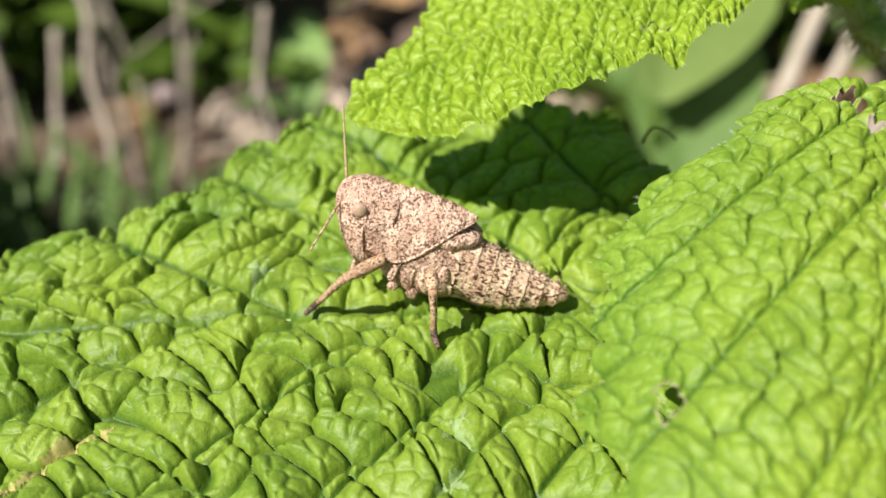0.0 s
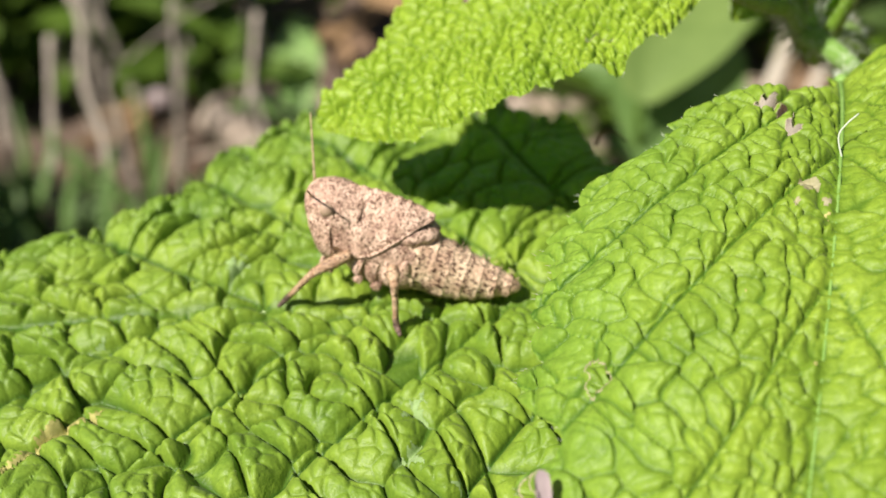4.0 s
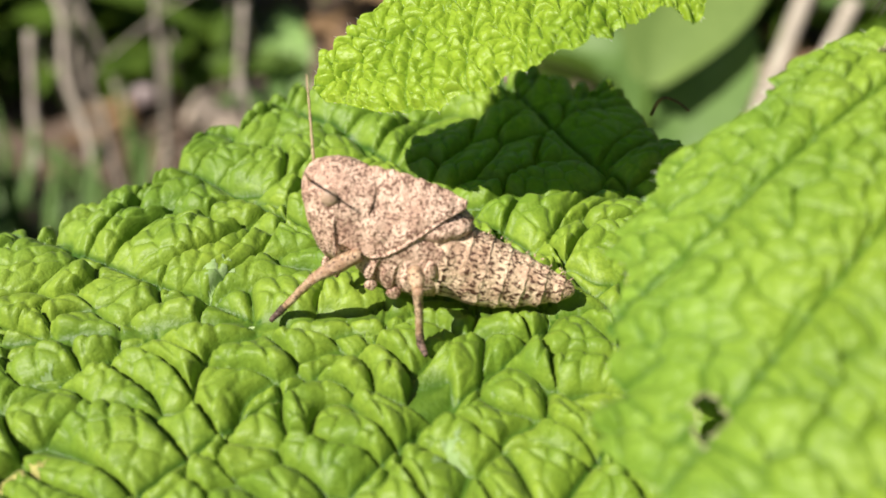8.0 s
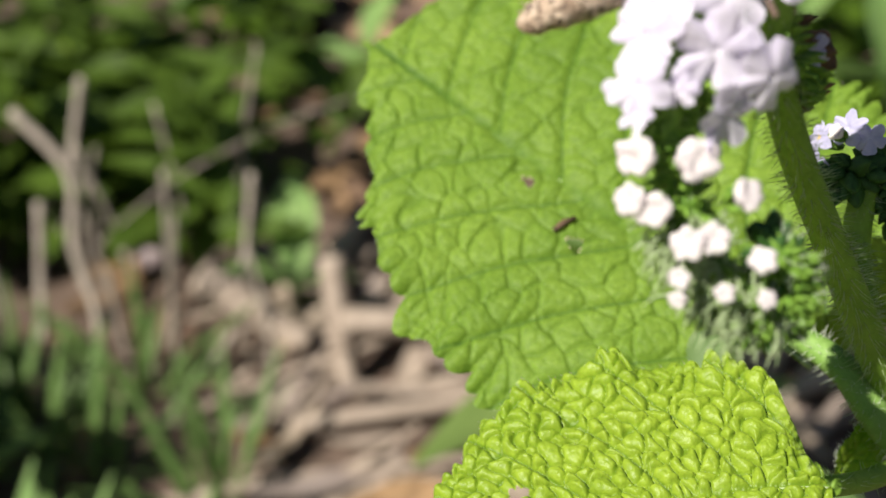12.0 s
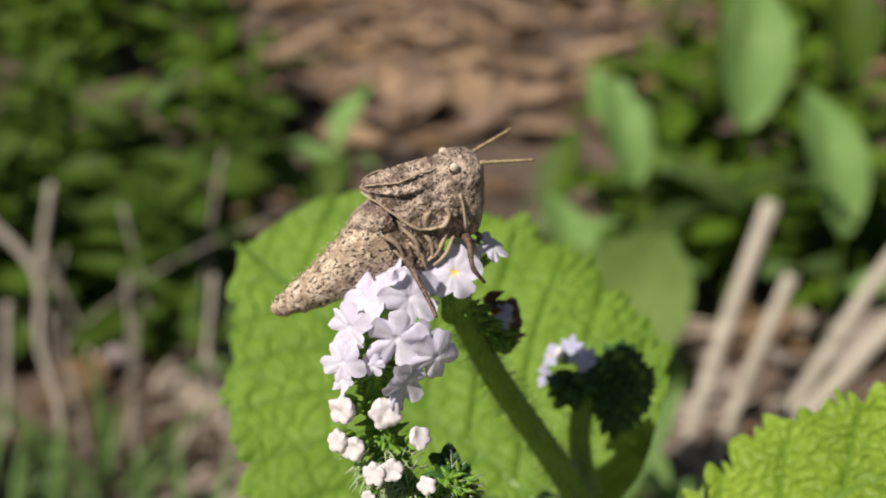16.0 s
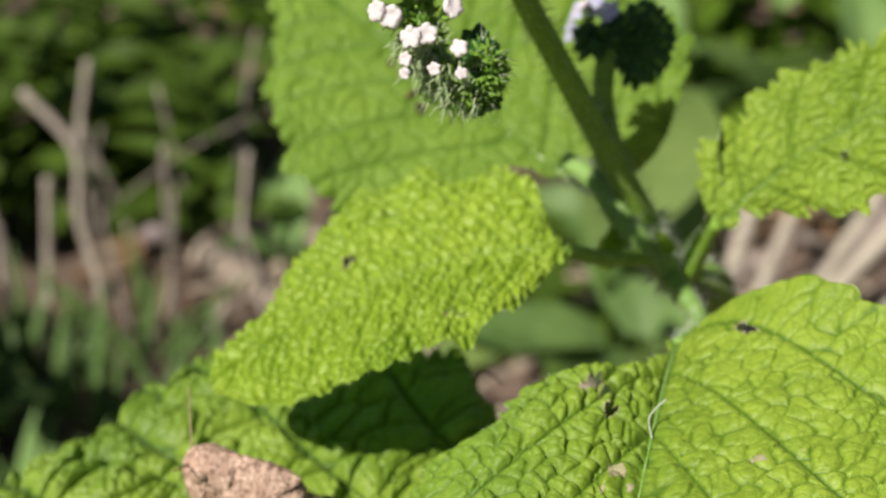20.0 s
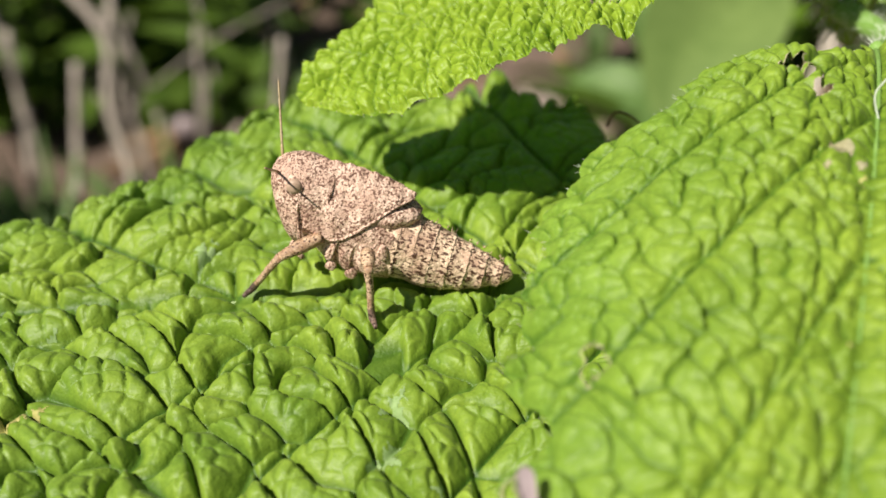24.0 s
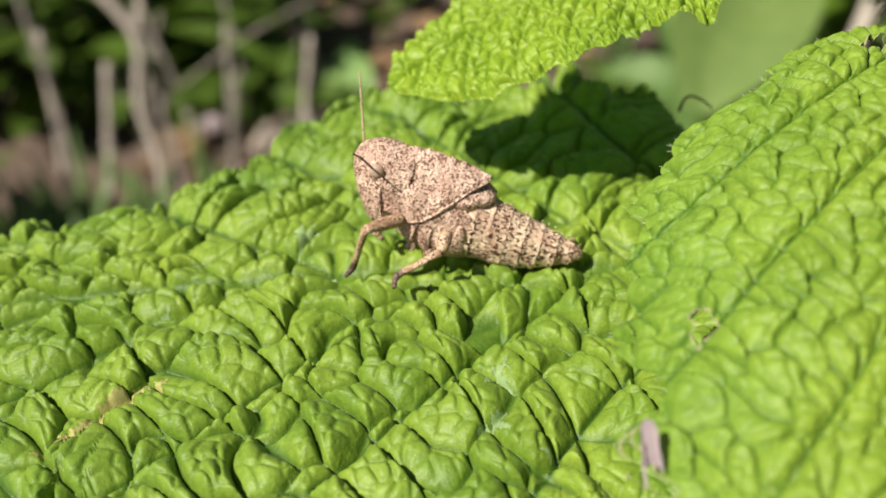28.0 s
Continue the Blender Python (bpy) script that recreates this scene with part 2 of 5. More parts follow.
# a sun glint painted as the colour of the whole eye
EYE_GLINT = plain_material("glint_compound_eye", (0.62, 0.50, 0.38), (0.80, 0.70, 0.58), 900, 0.2, 0.3, 0.0001)
LITTER_PALE = plain_material("pale_dead_leaf", (0.14, 0.085, 0.068), (0.36, 0.245, 0.205), 40, 0.9, random_tint=0.4)
SOIL = plain_material("dry_soil", (0.065, 0.046, 0.034), (0.20, 0.14, 0.108), 14, 0.95, 0.8, 0.01)
STRAW = plain_material("bleached_straw", (0.32, 0.275, 0.255), (0.52, 0.46, 0.435), 60, 0.7, 0.4, 0.0005, random_tint=0.25)
STRAW_DULL = plain_material("weathered_straw", (0.25, 0.195, 0.175), (0.44, 0.36, 0.335), 60, 0.75, 0.4, 0.0005, random_tint=0.25)
TWIG = plain_material("grey_twig", (0.24, 0.20, 0.165), (0.46, 0.40, 0.335), 80, 0.8)
LITTER = plain_material("dead_leaf", (0.10, 0.06, 0.04), (0.30, 0.19, 0.14), 40, 0.9, random_tint=0.45)
WEED = plain_material("weed_leaf", (0.058, 0.12, 0.011), (0.125, 0.215, 0.022), 50, 0.55, 0.3, 0.0005, trans=0.35, random_tint=0.35)
WEED_BROAD = plain_material("broad_weed_leaf", (0.17, 0.31, 0.085), (0.29, 0.45, 0.14), 30, 0.5, 0.3, 0.0005, trans=0.35)
WEED_PALE = plain_material("pale_weed_leaf", (0.115, 0.185, 0.042), (0.185, 0.265, 0.07), 30, 0.6, 0.3, 0.0005, trans=0.25)
WEED_SAGE = plain_material("sage_weed_leaf", (0.09, 0.165, 0.04), (0.15, 0.245, 0.07), 30, 0.5, 0.3, 0.0005, trans=0.25)
WEED_LIME = plain_material("lime_weed_leaf", (0.20, 0.32, 0.02), (0.30, 0.42, 0.04), 30, 0.5, 0.3, 0.0005, trans=0.35)
WEED_DARK = plain_material("dark_weed_leaf", (0.04, 0.08, 0.010), (0.095, 0.16, 0.02), 50, 0.6, 0.3, 0.0005, trans=0.35, random_tint=0.35)


# ---- mesh helpers ----
def part(name, bm, mat, parent=None, label="", smooth=True):
    """Links a bmesh, or a mesh, as one object under its thing or part."""
    if isinstance(bm, bmesh.types.BMesh):
        me = bpy.data.meshes.new(name)
        bm.to_mesh(me)
        bm.free()
    else:
        me = bm
    if mat:
        me.materials.append(mat)
    if smooth:
        me.shade_smooth()
    ob = new(name, me)
    if parent:
        ob.parent = parent
    if label:
        ob["label"] = label
    return ob


def sheet(name, verts, faces):
    me = bpy.data.meshes.new(name)
    me.from_pydata(verts, [], faces)
    me.update()
    return me


def bezier(points, s):
    """A point on the curve through three or four control points."""
    p = [Vector(q) for q in points]
    while len(p) > 1:
        p = [a.lerp(b, s) for a, b in zip(p, p[1:])]
    return p[0]


def smooth_path(points, n):
    """n places on a Catmull-Rom curve through the points."""
    p = [Vector(q) for q in points]
    p = [2 * p[0] - p[1], *p, 2 * p[-1] - p[-2]]
    out, m = [], len(p) - 3
    for i in range(n):
        u = i / (n - 1) * m
        k = min(int(u), m - 1)
        u -= k
        a, b, d, e = p[k:k + 4]
        out.append(0.5 * (2 * b + (d - a) * u + (2 * a - 5 * b + 4 * d - e) * u * u + (3 * b - a - 3 * d + e) * u ** 3))
    return out


def tube(bm, path, radii, sides=8, cap=True):
    """A round tapered limb along the path; radii is one number or one a point."""
    n = len(path)
    r = [radii] * n if isinstance(radii, (int, float)) else [radii[min(int(i / (n - 1) * (len(radii) - 1)), len(radii) - 2)]
        + (radii[min(int(i / (n - 1) * (len(radii) - 1)) + 1, len(radii) - 1)] - radii[min(int(i / (n - 1) * (len(radii) - 1)), len(radii) - 2)])
        * (i / (n - 1) * (len(radii) - 1) - min(int(i / (n - 1) * (len(radii) - 1)), len(radii) - 2)) for i in range(n)]
    rings, side = [], None
    for i, p in enumerate(path):
        d = (path[min(i + 1, n - 1)] - path[max(i - 1, 0)]).normalized()
        side = d.orthogonal().normalized() if side is None else (side - d * side.dot(d)).normalized()
        up = d.cross(side)
        rings.append([bm.verts.new(p + (side * math.cos(a) + up * math.sin(a)) * r[i]) for a in [2 * math.pi * k / sides for k in range(sides)]])
    for a, b in zip(rings, rings[1:]):
        for k in range(sides):
            bm.faces.new((a[k], a[(k + 1) % sides], b[(k + 1) % sides], b[k]))
    if cap:
        bm.faces.new(rings[0][::-1])
        bm.faces.new(rings[-1])
    return bm


def hairs(bm, path, radius, count, length, rng, thick=0.000042):
    """Thin stiff hairs standing off a stem."""
    n = len(path)
    for _ in range(count):
        u = rng.random() * (n - 1)
        k = min(int(u), n - 2)
        p, d = path[k].lerp(path[k + 1], u - k), (path[k + 1] - path[k]).normalized()
        o = d.orthogonal().normalized()
        o.rotate(Matrix.Rotation(rng.random() * 6.283, 3, d))
        r = radius(u / (n - 1)) if callable(radius) else radius
        a = p + o * r * 0.9
        e = a + (o + d * rng.uniform(-0.5, 0.3)) * length * rng.uniform(0.5, 1.2)
        s = d.cross(o) * thick
        v = [bm.verts.new(q) for q in (a - s, a + s, a + d * thick * 1.7, e)]
        for f in ((0, 1, 3), (1, 2, 3), (2, 0, 3)):
            bm.faces.new([v[i] for i in f])


def cells(x, y, seed, loose=(0.7, 0.7, 0.0)):
    """Distances to the two nearest of scattered seeds, and a slope and a height of its own for each seed's cell, on arrays."""
    ix, iy = np.floor(x), np.floor(y)
    f1, f2, tilt, rise = np.full(x.shape, 9.0), np.full(x.shape, 9.0), np.zeros(x.shape), np.zeros(x.shape)
    for dx in (-1, 0, 1):
        for dy in (-1, 0, 1):
            gx, gy = ix + dx, iy + dy
            h = np.sin(gx * 127.1 + gy * 311.7 + seed * 17.3) * 43758.5453
            k = np.sin(gx * 269.5 + gy * 183.3 + seed * 29.1) * 24634.6345
            h, k = h - np.floor(h), k - np.floor(k)
            px, py = gx + 0.5 + loose[0] * (h - 0.5), gy + 0.5 + loose[1] * (k - 0.5)
            d = np.hypot(x - px, y - py) - loose[2] * k
            first = d < f1
            tilt = np.where(first, (x - px) * np.cos(40 * h) + (y - py) * np.sin(40 * h), tilt)
            rise = np.where(first, k, rise)
            f2 = np.minimum(np.maximum(f1, d), f2)
            f1 = np.minimum(f1, d)
    return f1, f2, tilt, rise


def blade(name, mat, parent, ribs, up, one, two, fold=(0, 0), bend=(0, 0), cup=(0, 0), vein_gap=1.1, slant=0.7, cell=0.4, relief=0.05,
          teeth=40, tooth=0.03, ruffle=0.05, holes=(), seed=1, n=(300, 220), label="", rib=0.035, rib_mat=RIB, fine=0.3, back=0.0, valley=1.0, flat=0.6, bubble=0.0, grain=2.6, fan=None, ladder=None, lean=0.5, sunk=0.5, scallop=False, shift=0.41, spread=1.0,
          across=None, rung=None, calm=1.0, steep=2.3, curl=0.0, net=0.85, rim_green=(0.0, 0.0)):
    """A wrinkled leaf blade along its midrib (control points in cm, from base to tip). one, two: half widths in cm
    along it, (place, width), on its two sides; fold, bend, cup: slope, curve and slope at the base of either side;
    cell, relief: size and height of its blisters in cm;
    holes: (s, v, ds, dv) ellipses eaten out of it; across, rung: blisters between two veins, and their length along
    them in cm; calm: how much of the relief the second side has; curl: how far the rim's lobes turn down, in cm; net:
    how much shade is painted into the creases between blisters; rim_green: how much darker and greener either side is
    towards its rim."""
    nu, nv = n
    s = np.linspace(0.0, 1.0, nu)
    base = [Vector(q) for q in ribs]
    mid = np.array([bezier(base, q) for q in s])
    tan = np.gradient(mid, axis=0)
    tan /= np.linalg.norm(tan, axis=1)[:, None]
    side = np.cross(tan, np.array(up, float))
    side /= np.linalg.norm(side, axis=1)[:, None]
    nor = np.cross(side, tan)
    length = np.linalg.norm(np.diff(mid, axis=0), axis=1).sum()
    w1, w2 = (np.interp(s, [q[0] for q in w], [q[1] for q in w]) for w in (one, two))
    soft = np.hanning(max(5, nu // 40 * 2 + 1))
    w1, w2 = (np.convolve(np.pad(w, len(soft) // 2, "edge"), soft / soft.sum(), "valid")[:nu] for w in (w1, w2))
    v = np.linspace(-1, 1, nv)
    v = np.sign(v) * (0.75 * np.abs(v) + 0.25 * np.abs(v) ** 0.5)
    S, V = np.meshgrid(s, v, indexing="ij")
    W = np.where(V > 0, w1[:, None], w2[:, None])
    ph = np.where(V > 0, 0.0, 0.37)
    phase = S * teeth + ph + 0.35 * np.sin(S * 23 + seed) + 0.2 * np.sin(S * 57 + seed * 2)
    saw = np.abs((phase % 1.0) - 0.35)
    rim = 2 * np.abs(np.sin(np.pi * phase)) ** 0.6 - 1 if scallop else 1 - 2.2 * saw
    y = V * (W + (tooth * rim * (0.6 + 0.5 * np.sin(S * 41 + seed * 5)) + 0.6 * tooth * np.sin(S * 71 + seed)) * np.abs(V) ** 4)
    ay = np.abs(y)
    x = np.concatenate([[0.0], np.cumsum(np.linalg.norm(np.diff(mid, axis=0), axis=1))])[:, None] + 0 * S
    # veins and blisters
    norm = math.hypot(1, slant)
    wob = 0.07 * np.sin(ay * 2.1 + x * 0.7) + 0.05 * np.sin(x * 1.9 + seed)
    strip = (x - slant * ay * (1 - 0.10 * ay / W.max())) / vein_gap + np.where(V > 0, 0.0, 0.41) + wob
    if ladder:      # veins that spread towards the tip, from given places on the midrib
        fy = ay * np.where(V > 0, spread, 1.0)
        strip = np.interp((x - fan[0] * fy) / (1 + fan[1] * fy), ladder, range(len(ladder))) + np.where(V > 0, shift, 0.0) + 0.3 * wob
    dv = np.abs(strip - np.round(strip)) * vein_gap / norm
    per = across or max(1, round(vein_gap / norm / cell))
    rung = rung or cell
    cx, cy = strip * per, (slant * x + ay) / norm / rung
    def sway(a, b, k):
        return np.sin(1.7 * a + 0.9 * b + k) + np.sin(2.3 * b - 1.1 * a + 2 * k) + 0.7 * np.sin(3.1 * a + 2.7 * b + 3 * k)
    cx, cy = cx + 0.13 * sway(cx, cy, seed), cy + 0.17 * sway(cy, cx, seed + 4)
    f1, f2, tilt, rise = cells(cx, cy + 40 * (V > 0), seed, (0.7, 0.9, 0.25))
    g1, g2, t2, r2 = cells(x / cell * grain + 0.25 * np.sin(y * 9), y / cell * grain * 0.8 + 0.3 * np.sin(x * 7), seed + 5)
    near = np.minimum(0.5 * rung * (f2 - f1), dv + 0.02 * rung) / (0.5 * rung)      # how far from the nearest crease
    ridge = np.clip(near / flat, 0, 1)
    edge = np.clip(near / (0.42 * flat), 0, 1)
    dome = bubble * np.sqrt(1 - (1 - ridge) ** 2) + (1 - bubble) * (0.45 * (1 - (1 - ridge) ** steep) + 0.55 * (1 - (1 - edge) ** 2))
    small = 1 - (1 - np.clip((g2 - g1) / 0.5, 0, 1)) ** 2
    lift = 0.6 + 0.4 * rise + lean * tilt
    groove = 1 - 0.85 * np.exp(-(dv / (0.20 * cell)) ** 2) * np.clip(ay / (0.3 * cell), 0, 1)
    middle = 1 - np.exp(-(ay / (0.17 * cell)) ** 2)
    high = relief * (dome * lift * (1 + fine * (small - 0.6)) * (0.5 + 0.5 * groove) + valley * 0.5 * (groove - 1)) * middle - 0.3 * relief * (1 - middle)
    high -= 0.3 * relief * np.exp(-(near / 0.09) ** 2) * middle
    high *= np.clip(W / (1.2 * cell), 0.15, 1) * np.clip((1 - np.abs(V)) * W / (0.35 * cell), 0.3, 1) * np.where(V > 0, 1.0, calm)
    high -= 0.5 * relief
    # dark veins, plus shade painted into the creases and finer wrinkles
    vein_shade = np.maximum(net * np.clip(1.15 - near / 0.075, 0, 1), np.clip(1.25 - np.minimum(dv / (0.032 * vein_gap ** 0.5 * cell ** 0.5), ay / (0.16 * cell)), 0, 1))
    vein_shade = np.maximum(vein_shade, 0.3 * np.clip(1 - (g2 - g1) / 0.12, 0, 1) * (fine > 0.2))
    k = np.where(V > 0, fold[0], fold[1]) + np.where(V > 0, cup[0], cup[1]) * np.exp(-S * 8)
    q = np.where(V > 0, bend[0], bend[1])
    off = k * ay + q * ay ** 2 + ruffle * np.abs(V) ** 4 * np.clip(W, 0, 1) * np.sin(S * teeth * 0.8 + 2 * np.sin(S * 9 + seed) + ph * 11) + high - curl * np.abs(V) ** 10 * (1 - 0.6 * rim)
    pos = mid[:, None, :] + side[:, None, :] * (y * np.cos(np.arctan(k)))[..., None] + nor[:, None, :] * off[..., None]
    # base lobes reach back past the stalk's end
    pos -= tan[:, None, :] * (back * np.sin(np.clip(np.abs(V), 0, 1) * 2.6) * np.exp(-S * 14))[..., None]
    pos *= CM
    origin = np.array(base[0]) * CM
    keep = np.ones((nu - 1, nv - 1), bool)
    sc, vc = (S[:-1, :-1] + S[1:, 1:]) / 2, (V[:-1, :-1] + V[1:, 1:]) / 2
    rims = np.zeros(keep.shape, bool)
    for hs, hv, ds, dvv, *film in holes:
        ang = np.arctan2((vc - hv) / dvv, (sc - hs) / ds)
        far = np.hypot((sc - hs) / ds, (vc - hv) / dvv) - 0.22 * np.sin(3 * ang + hs * 50) - 0.1 * np.sin(7 * ang)
        kind = film[0] if film else 2
        rims |= far < (0.0, 1.0, 1.13)[kind]
        if kind != 1:       # a film of dead skin stays where the hole is not through
            keep &= far > 1
    idx = np.arange(nu * nv).reshape(nu, nv)
    quads = np.stack([idx[:-1, :-1], idx[:-1, 1:], idx[1:, 1:], idx[1:, :-1]], -1)[keep]
    me = bpy.data.meshes.new(name)
    me.vertices.add(nu * nv)
    me.vertices.foreach_set("co", (pos - origin).reshape(-1).astype(np.float32))
    me.loops.add(quads.size)
    me.loops.foreach_set("vertex_index", quads.reshape(-1).astype(np.int32))
    me.polygons.add(len(quads))
    me.polygons.foreach_set("loop_start", np.arange(0, quads.size, 4, dtype=np.int32))
    me.update(calc_edges=True)
    me.materials.append(mat)
    me.materials.append(DRY_SKIN)
    me.polygons.foreach_set("material_index", rims[keep].astype(np.int32))
    at = me.attributes.new("vein_shade", "FLOAT", "POINT")
    at.data.foreach_set("value", vein_shade.reshape(-1).astype(np.float32))
    at = me.attributes.new("rim_tint", "FLOAT", "POINT")
    # darker, greener tint towards the rim
    rim_mask = np.where(V > 0, rim_green[0], rim_green[1]) * np.clip(1.15 * np.abs(V) ** 1.3 * np.clip(S * 2.2, 0, 1) + 0.12 * np.sin(x * 3 + 2 * np.sin(y * 4)), 0, 1)
    at.data.foreach_set("value", rim_mask.reshape(-1).astype(np.float32))
    ob = part(name, me, None, parent, label)
    ob.location = origin
    # midrib
    line = [Vector(m) * CM - Vector(origin) + Vector(k2) * CM * (-relief * 0.8 - rib * sunk) for m, k2 in zip(mid[:int(nu * 0.93):6], nor[:int(nu * 0.93):6])]
    part("midrib", tube(bmesh.new(), line, [rib * CM, rib * CM * 0.25], 6), rib_mat, ob, "pale green hairy midrib")
    # pale hairs along the rim
    rng = random.Random(seed)
    hb = bmesh.new()
    for _ in range(130):
        i, j = rng.randrange(int(nu * 0.06), nu - 4), rng.choice((0, nv - 1))
        p = Vector(pos[i, j] - origin)
        o = Vector(side[i]) * (1 if j else -1) + Vector(nor[i]) * rng.uniform(-0.2, 0.8) + Vector(tan[i]) * rng.uniform(-0.3, 0.6)
        t0, e = Vector(tan[i]) * 0.00003, p + o.normalized() * rng.uniform(0.0002, 0.0007)
        u0 = Vector(nor[i]) * 0.00004
        w = [hb.verts.new(z) for z in (p - t0, p + t0, p + u0, e)]
        for f in ((0, 1, 3), (1, 2, 3), (2, 0, 3)):
            hb.faces.new([w[z] for z in f])
    tagged(part("rim_hairs", hb, HAIR, ob), kind="stuff")
    return ob


# ---- ground and distance ----
def ground_sheet():
    n, me = 160, None
    g = np.linspace(-1, 1, n)
    gx, gy = np.meshgrid(np.sign(g) * np.abs(g) ** 3 * 60, np.sign(g) * np.abs(g) ** 3 * 60 + 0.8, indexing="ij")
    z = 0.012 * np.sin(gx * 9 + 2 * np.sin(gy * 5)) * np.cos(gy * 8 + 1.3 * np.sin(gx * 7)) + 0.006 * np.sin(gx * 37) * np.sin(gy * 31)
    idx = np.arange(n * n).reshape(n, n)
    quads = np.stack([idx[:-1, :-1], idx[1:, :-1], idx[1:, 1:], idx[:-1, 1:]], -1).reshape(-1, 4)
    me = sheet("ground", np.stack([gx, gy, z], -1).reshape(-1, 3).tolist(), quads.tolist())
    return tagged(part("ground", me, SOIL), "dry brown soil with scattered litter", "ground", kind="structure")


ground_sheet()

# ---- the heliotrope ----
plant = tagged(new("heliotrope_plant"), "green heliotrope with wrinkled toothed leaves and lilac flower spikes", "plant")
plant.empty_display_size = 0.02
rnd = random.Random(3)


def stalk(name, points, radii, mat=STEM, parent=plant, count=120, length=0.0011, label="", sides=10, hair=FUZZ):
    """A hairy stem or stalk through the points (cm)."""
    path = smooth_path([c(*p) for p in points], 12 * (len(points) - 1) + 1)
    ob = part(name, tube(bmesh.new(), path, [r * CM for r in radii], sides), mat, parent, label)
    if count:
        hb = bmesh.new()
        hairs(hb, path, lambda u: CM * (radii[0] + (radii[-1] - radii[0]) * u), count, length, rnd)
        tagged(part("stem_hairs", hb, hair, ob), kind="stuff")
    return ob


stalk("main_stem", [(6.4, 12.9, -1), (6.3, 12.9, 15), (6.0, 12.85, 30), (5.2, 12.68, 35.7), (4.4, 12.38, 36.49)], [0.5, 0.45, 0.3, 0.26, 0.22], count=260,
      label="thick hairy green main stem")
stalk("flower_stalk", [(4.4, 12.38, 36.49), (3.85, 12.23, 37.6), (3.26, 12.01, 38.73), (2.8, 11.79, 39.62), (2.3, 11.49, 40.6), (1.9, 11.15, 41.6)], [0.20, 0.17, 0.15, 0.135, 0.125], count=1100, hair=FUZZ,
      length=0.0016, label="hairy green flower stalk")

fringe = bmesh.new()
hairs(fringe, smooth_path([c(6.0, 12.85, 30), c(5.2, 12.68, 35.7), c(4.4, 12.38, 36.49), c(3.95, 12.26, 37.4)], 40), 0.0022, 1100, 0.0022, rnd, 0.0001)
tagged(part("stem_hairs", fringe, HAIR, plant, "long white hairs round the joint of the stem"), kind="stuff")

LEAVES = {}
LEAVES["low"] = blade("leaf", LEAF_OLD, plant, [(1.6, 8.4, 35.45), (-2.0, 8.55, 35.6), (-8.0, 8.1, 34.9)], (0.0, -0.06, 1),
    [(0, 3.0), (0.03, 3.7), (0.1, 3.85), (0.25, 3.7), (0.37, 3.65), (0.42, 3.72), (0.456, 3.6), (0.508, 3.0), (0.543, 2.45), (0.59, 2.0), (0.64, 1.72), (0.69, 1.63), (0.82, 1.2), (1, 0)],
    [(0, 2.6), (0.05, 3.2), (0.3, 3.6), (0.6, 2.9), (0.85, 1.5), (1, 0)], fold=(-0.01, -0.02), vein_gap=1.42, slant=1.0, cell=0.42, relief=0.15, valley=1.0, fine=0.34, grain=2.4, flat=0.85, bubble=0.12, across=2, rung=0.36,
    fan=(0.72, 0.22), ladder=[-2.7, -1.45, -0.15, 1.0, 2.17, 4.16, 5.7, 7.2, 8.5, 10.0], lean=0.8,
    steep=2.0, rim_green=(0.5, 0.5), teeth=23, tooth=0.22, ruffle=0.16, curl=0.12, scallop=True, seed=4, n=(620, 460), back=0.3, label="broad deep green blistered leaf under the grasshopper")
LEAVES["mid"] = blade("leaf", LEAF_YOUNG, plant, [(2.75, 10.75, 37.9), (0.8, 11.0, 37.85), (-1.36, 9.93, 36.63)], (-0.2, -0.05, 1),
    [(0, 0.05), (0.05, 0.4), (0.08, 1.05), (0.17, 1.28), (0.29, 1.42), (0.36, 1.58), (0.455, 1.53), (0.61, 1.34), (0.674, 1.13), (0.732, 1.0), (0.774, 0.64), (0.84, 0.45), (0.92, 0.36), (1, 0.15)],
    [(0, 0.13), (0.06, 0.45), (0.113, 0.83), (0.217, 1.2), (0.3, 1.4), (0.393, 1.48), (0.46, 1.32), (0.50, 1.15), (0.53, 1.45), (0.6, 1.48), (0.733, 1.3), (0.85, 1.03), (0.93, 0.75), (1, 0.2)],
    fold=(0.28, -0.05), vein_gap=0.62, slant=0.6, cell=0.16, relief=0.085, valley=0.3, fine=0.1, flat=0.95, bubble=0.9, lean=0.3, across=4, rung=0.15, teeth=30, tooth=0.065, ruffle=0.10, curl=0.04, scallop=True, seed=9, n=(440, 340),
    holes=((0.589, 0.37, 0.017, 0.06), (0.372, -0.66, 0.016, 0.025), (0.33, -0.72, 0.014, 0.02)), label="small lime-green blistered leaf with a round hole")
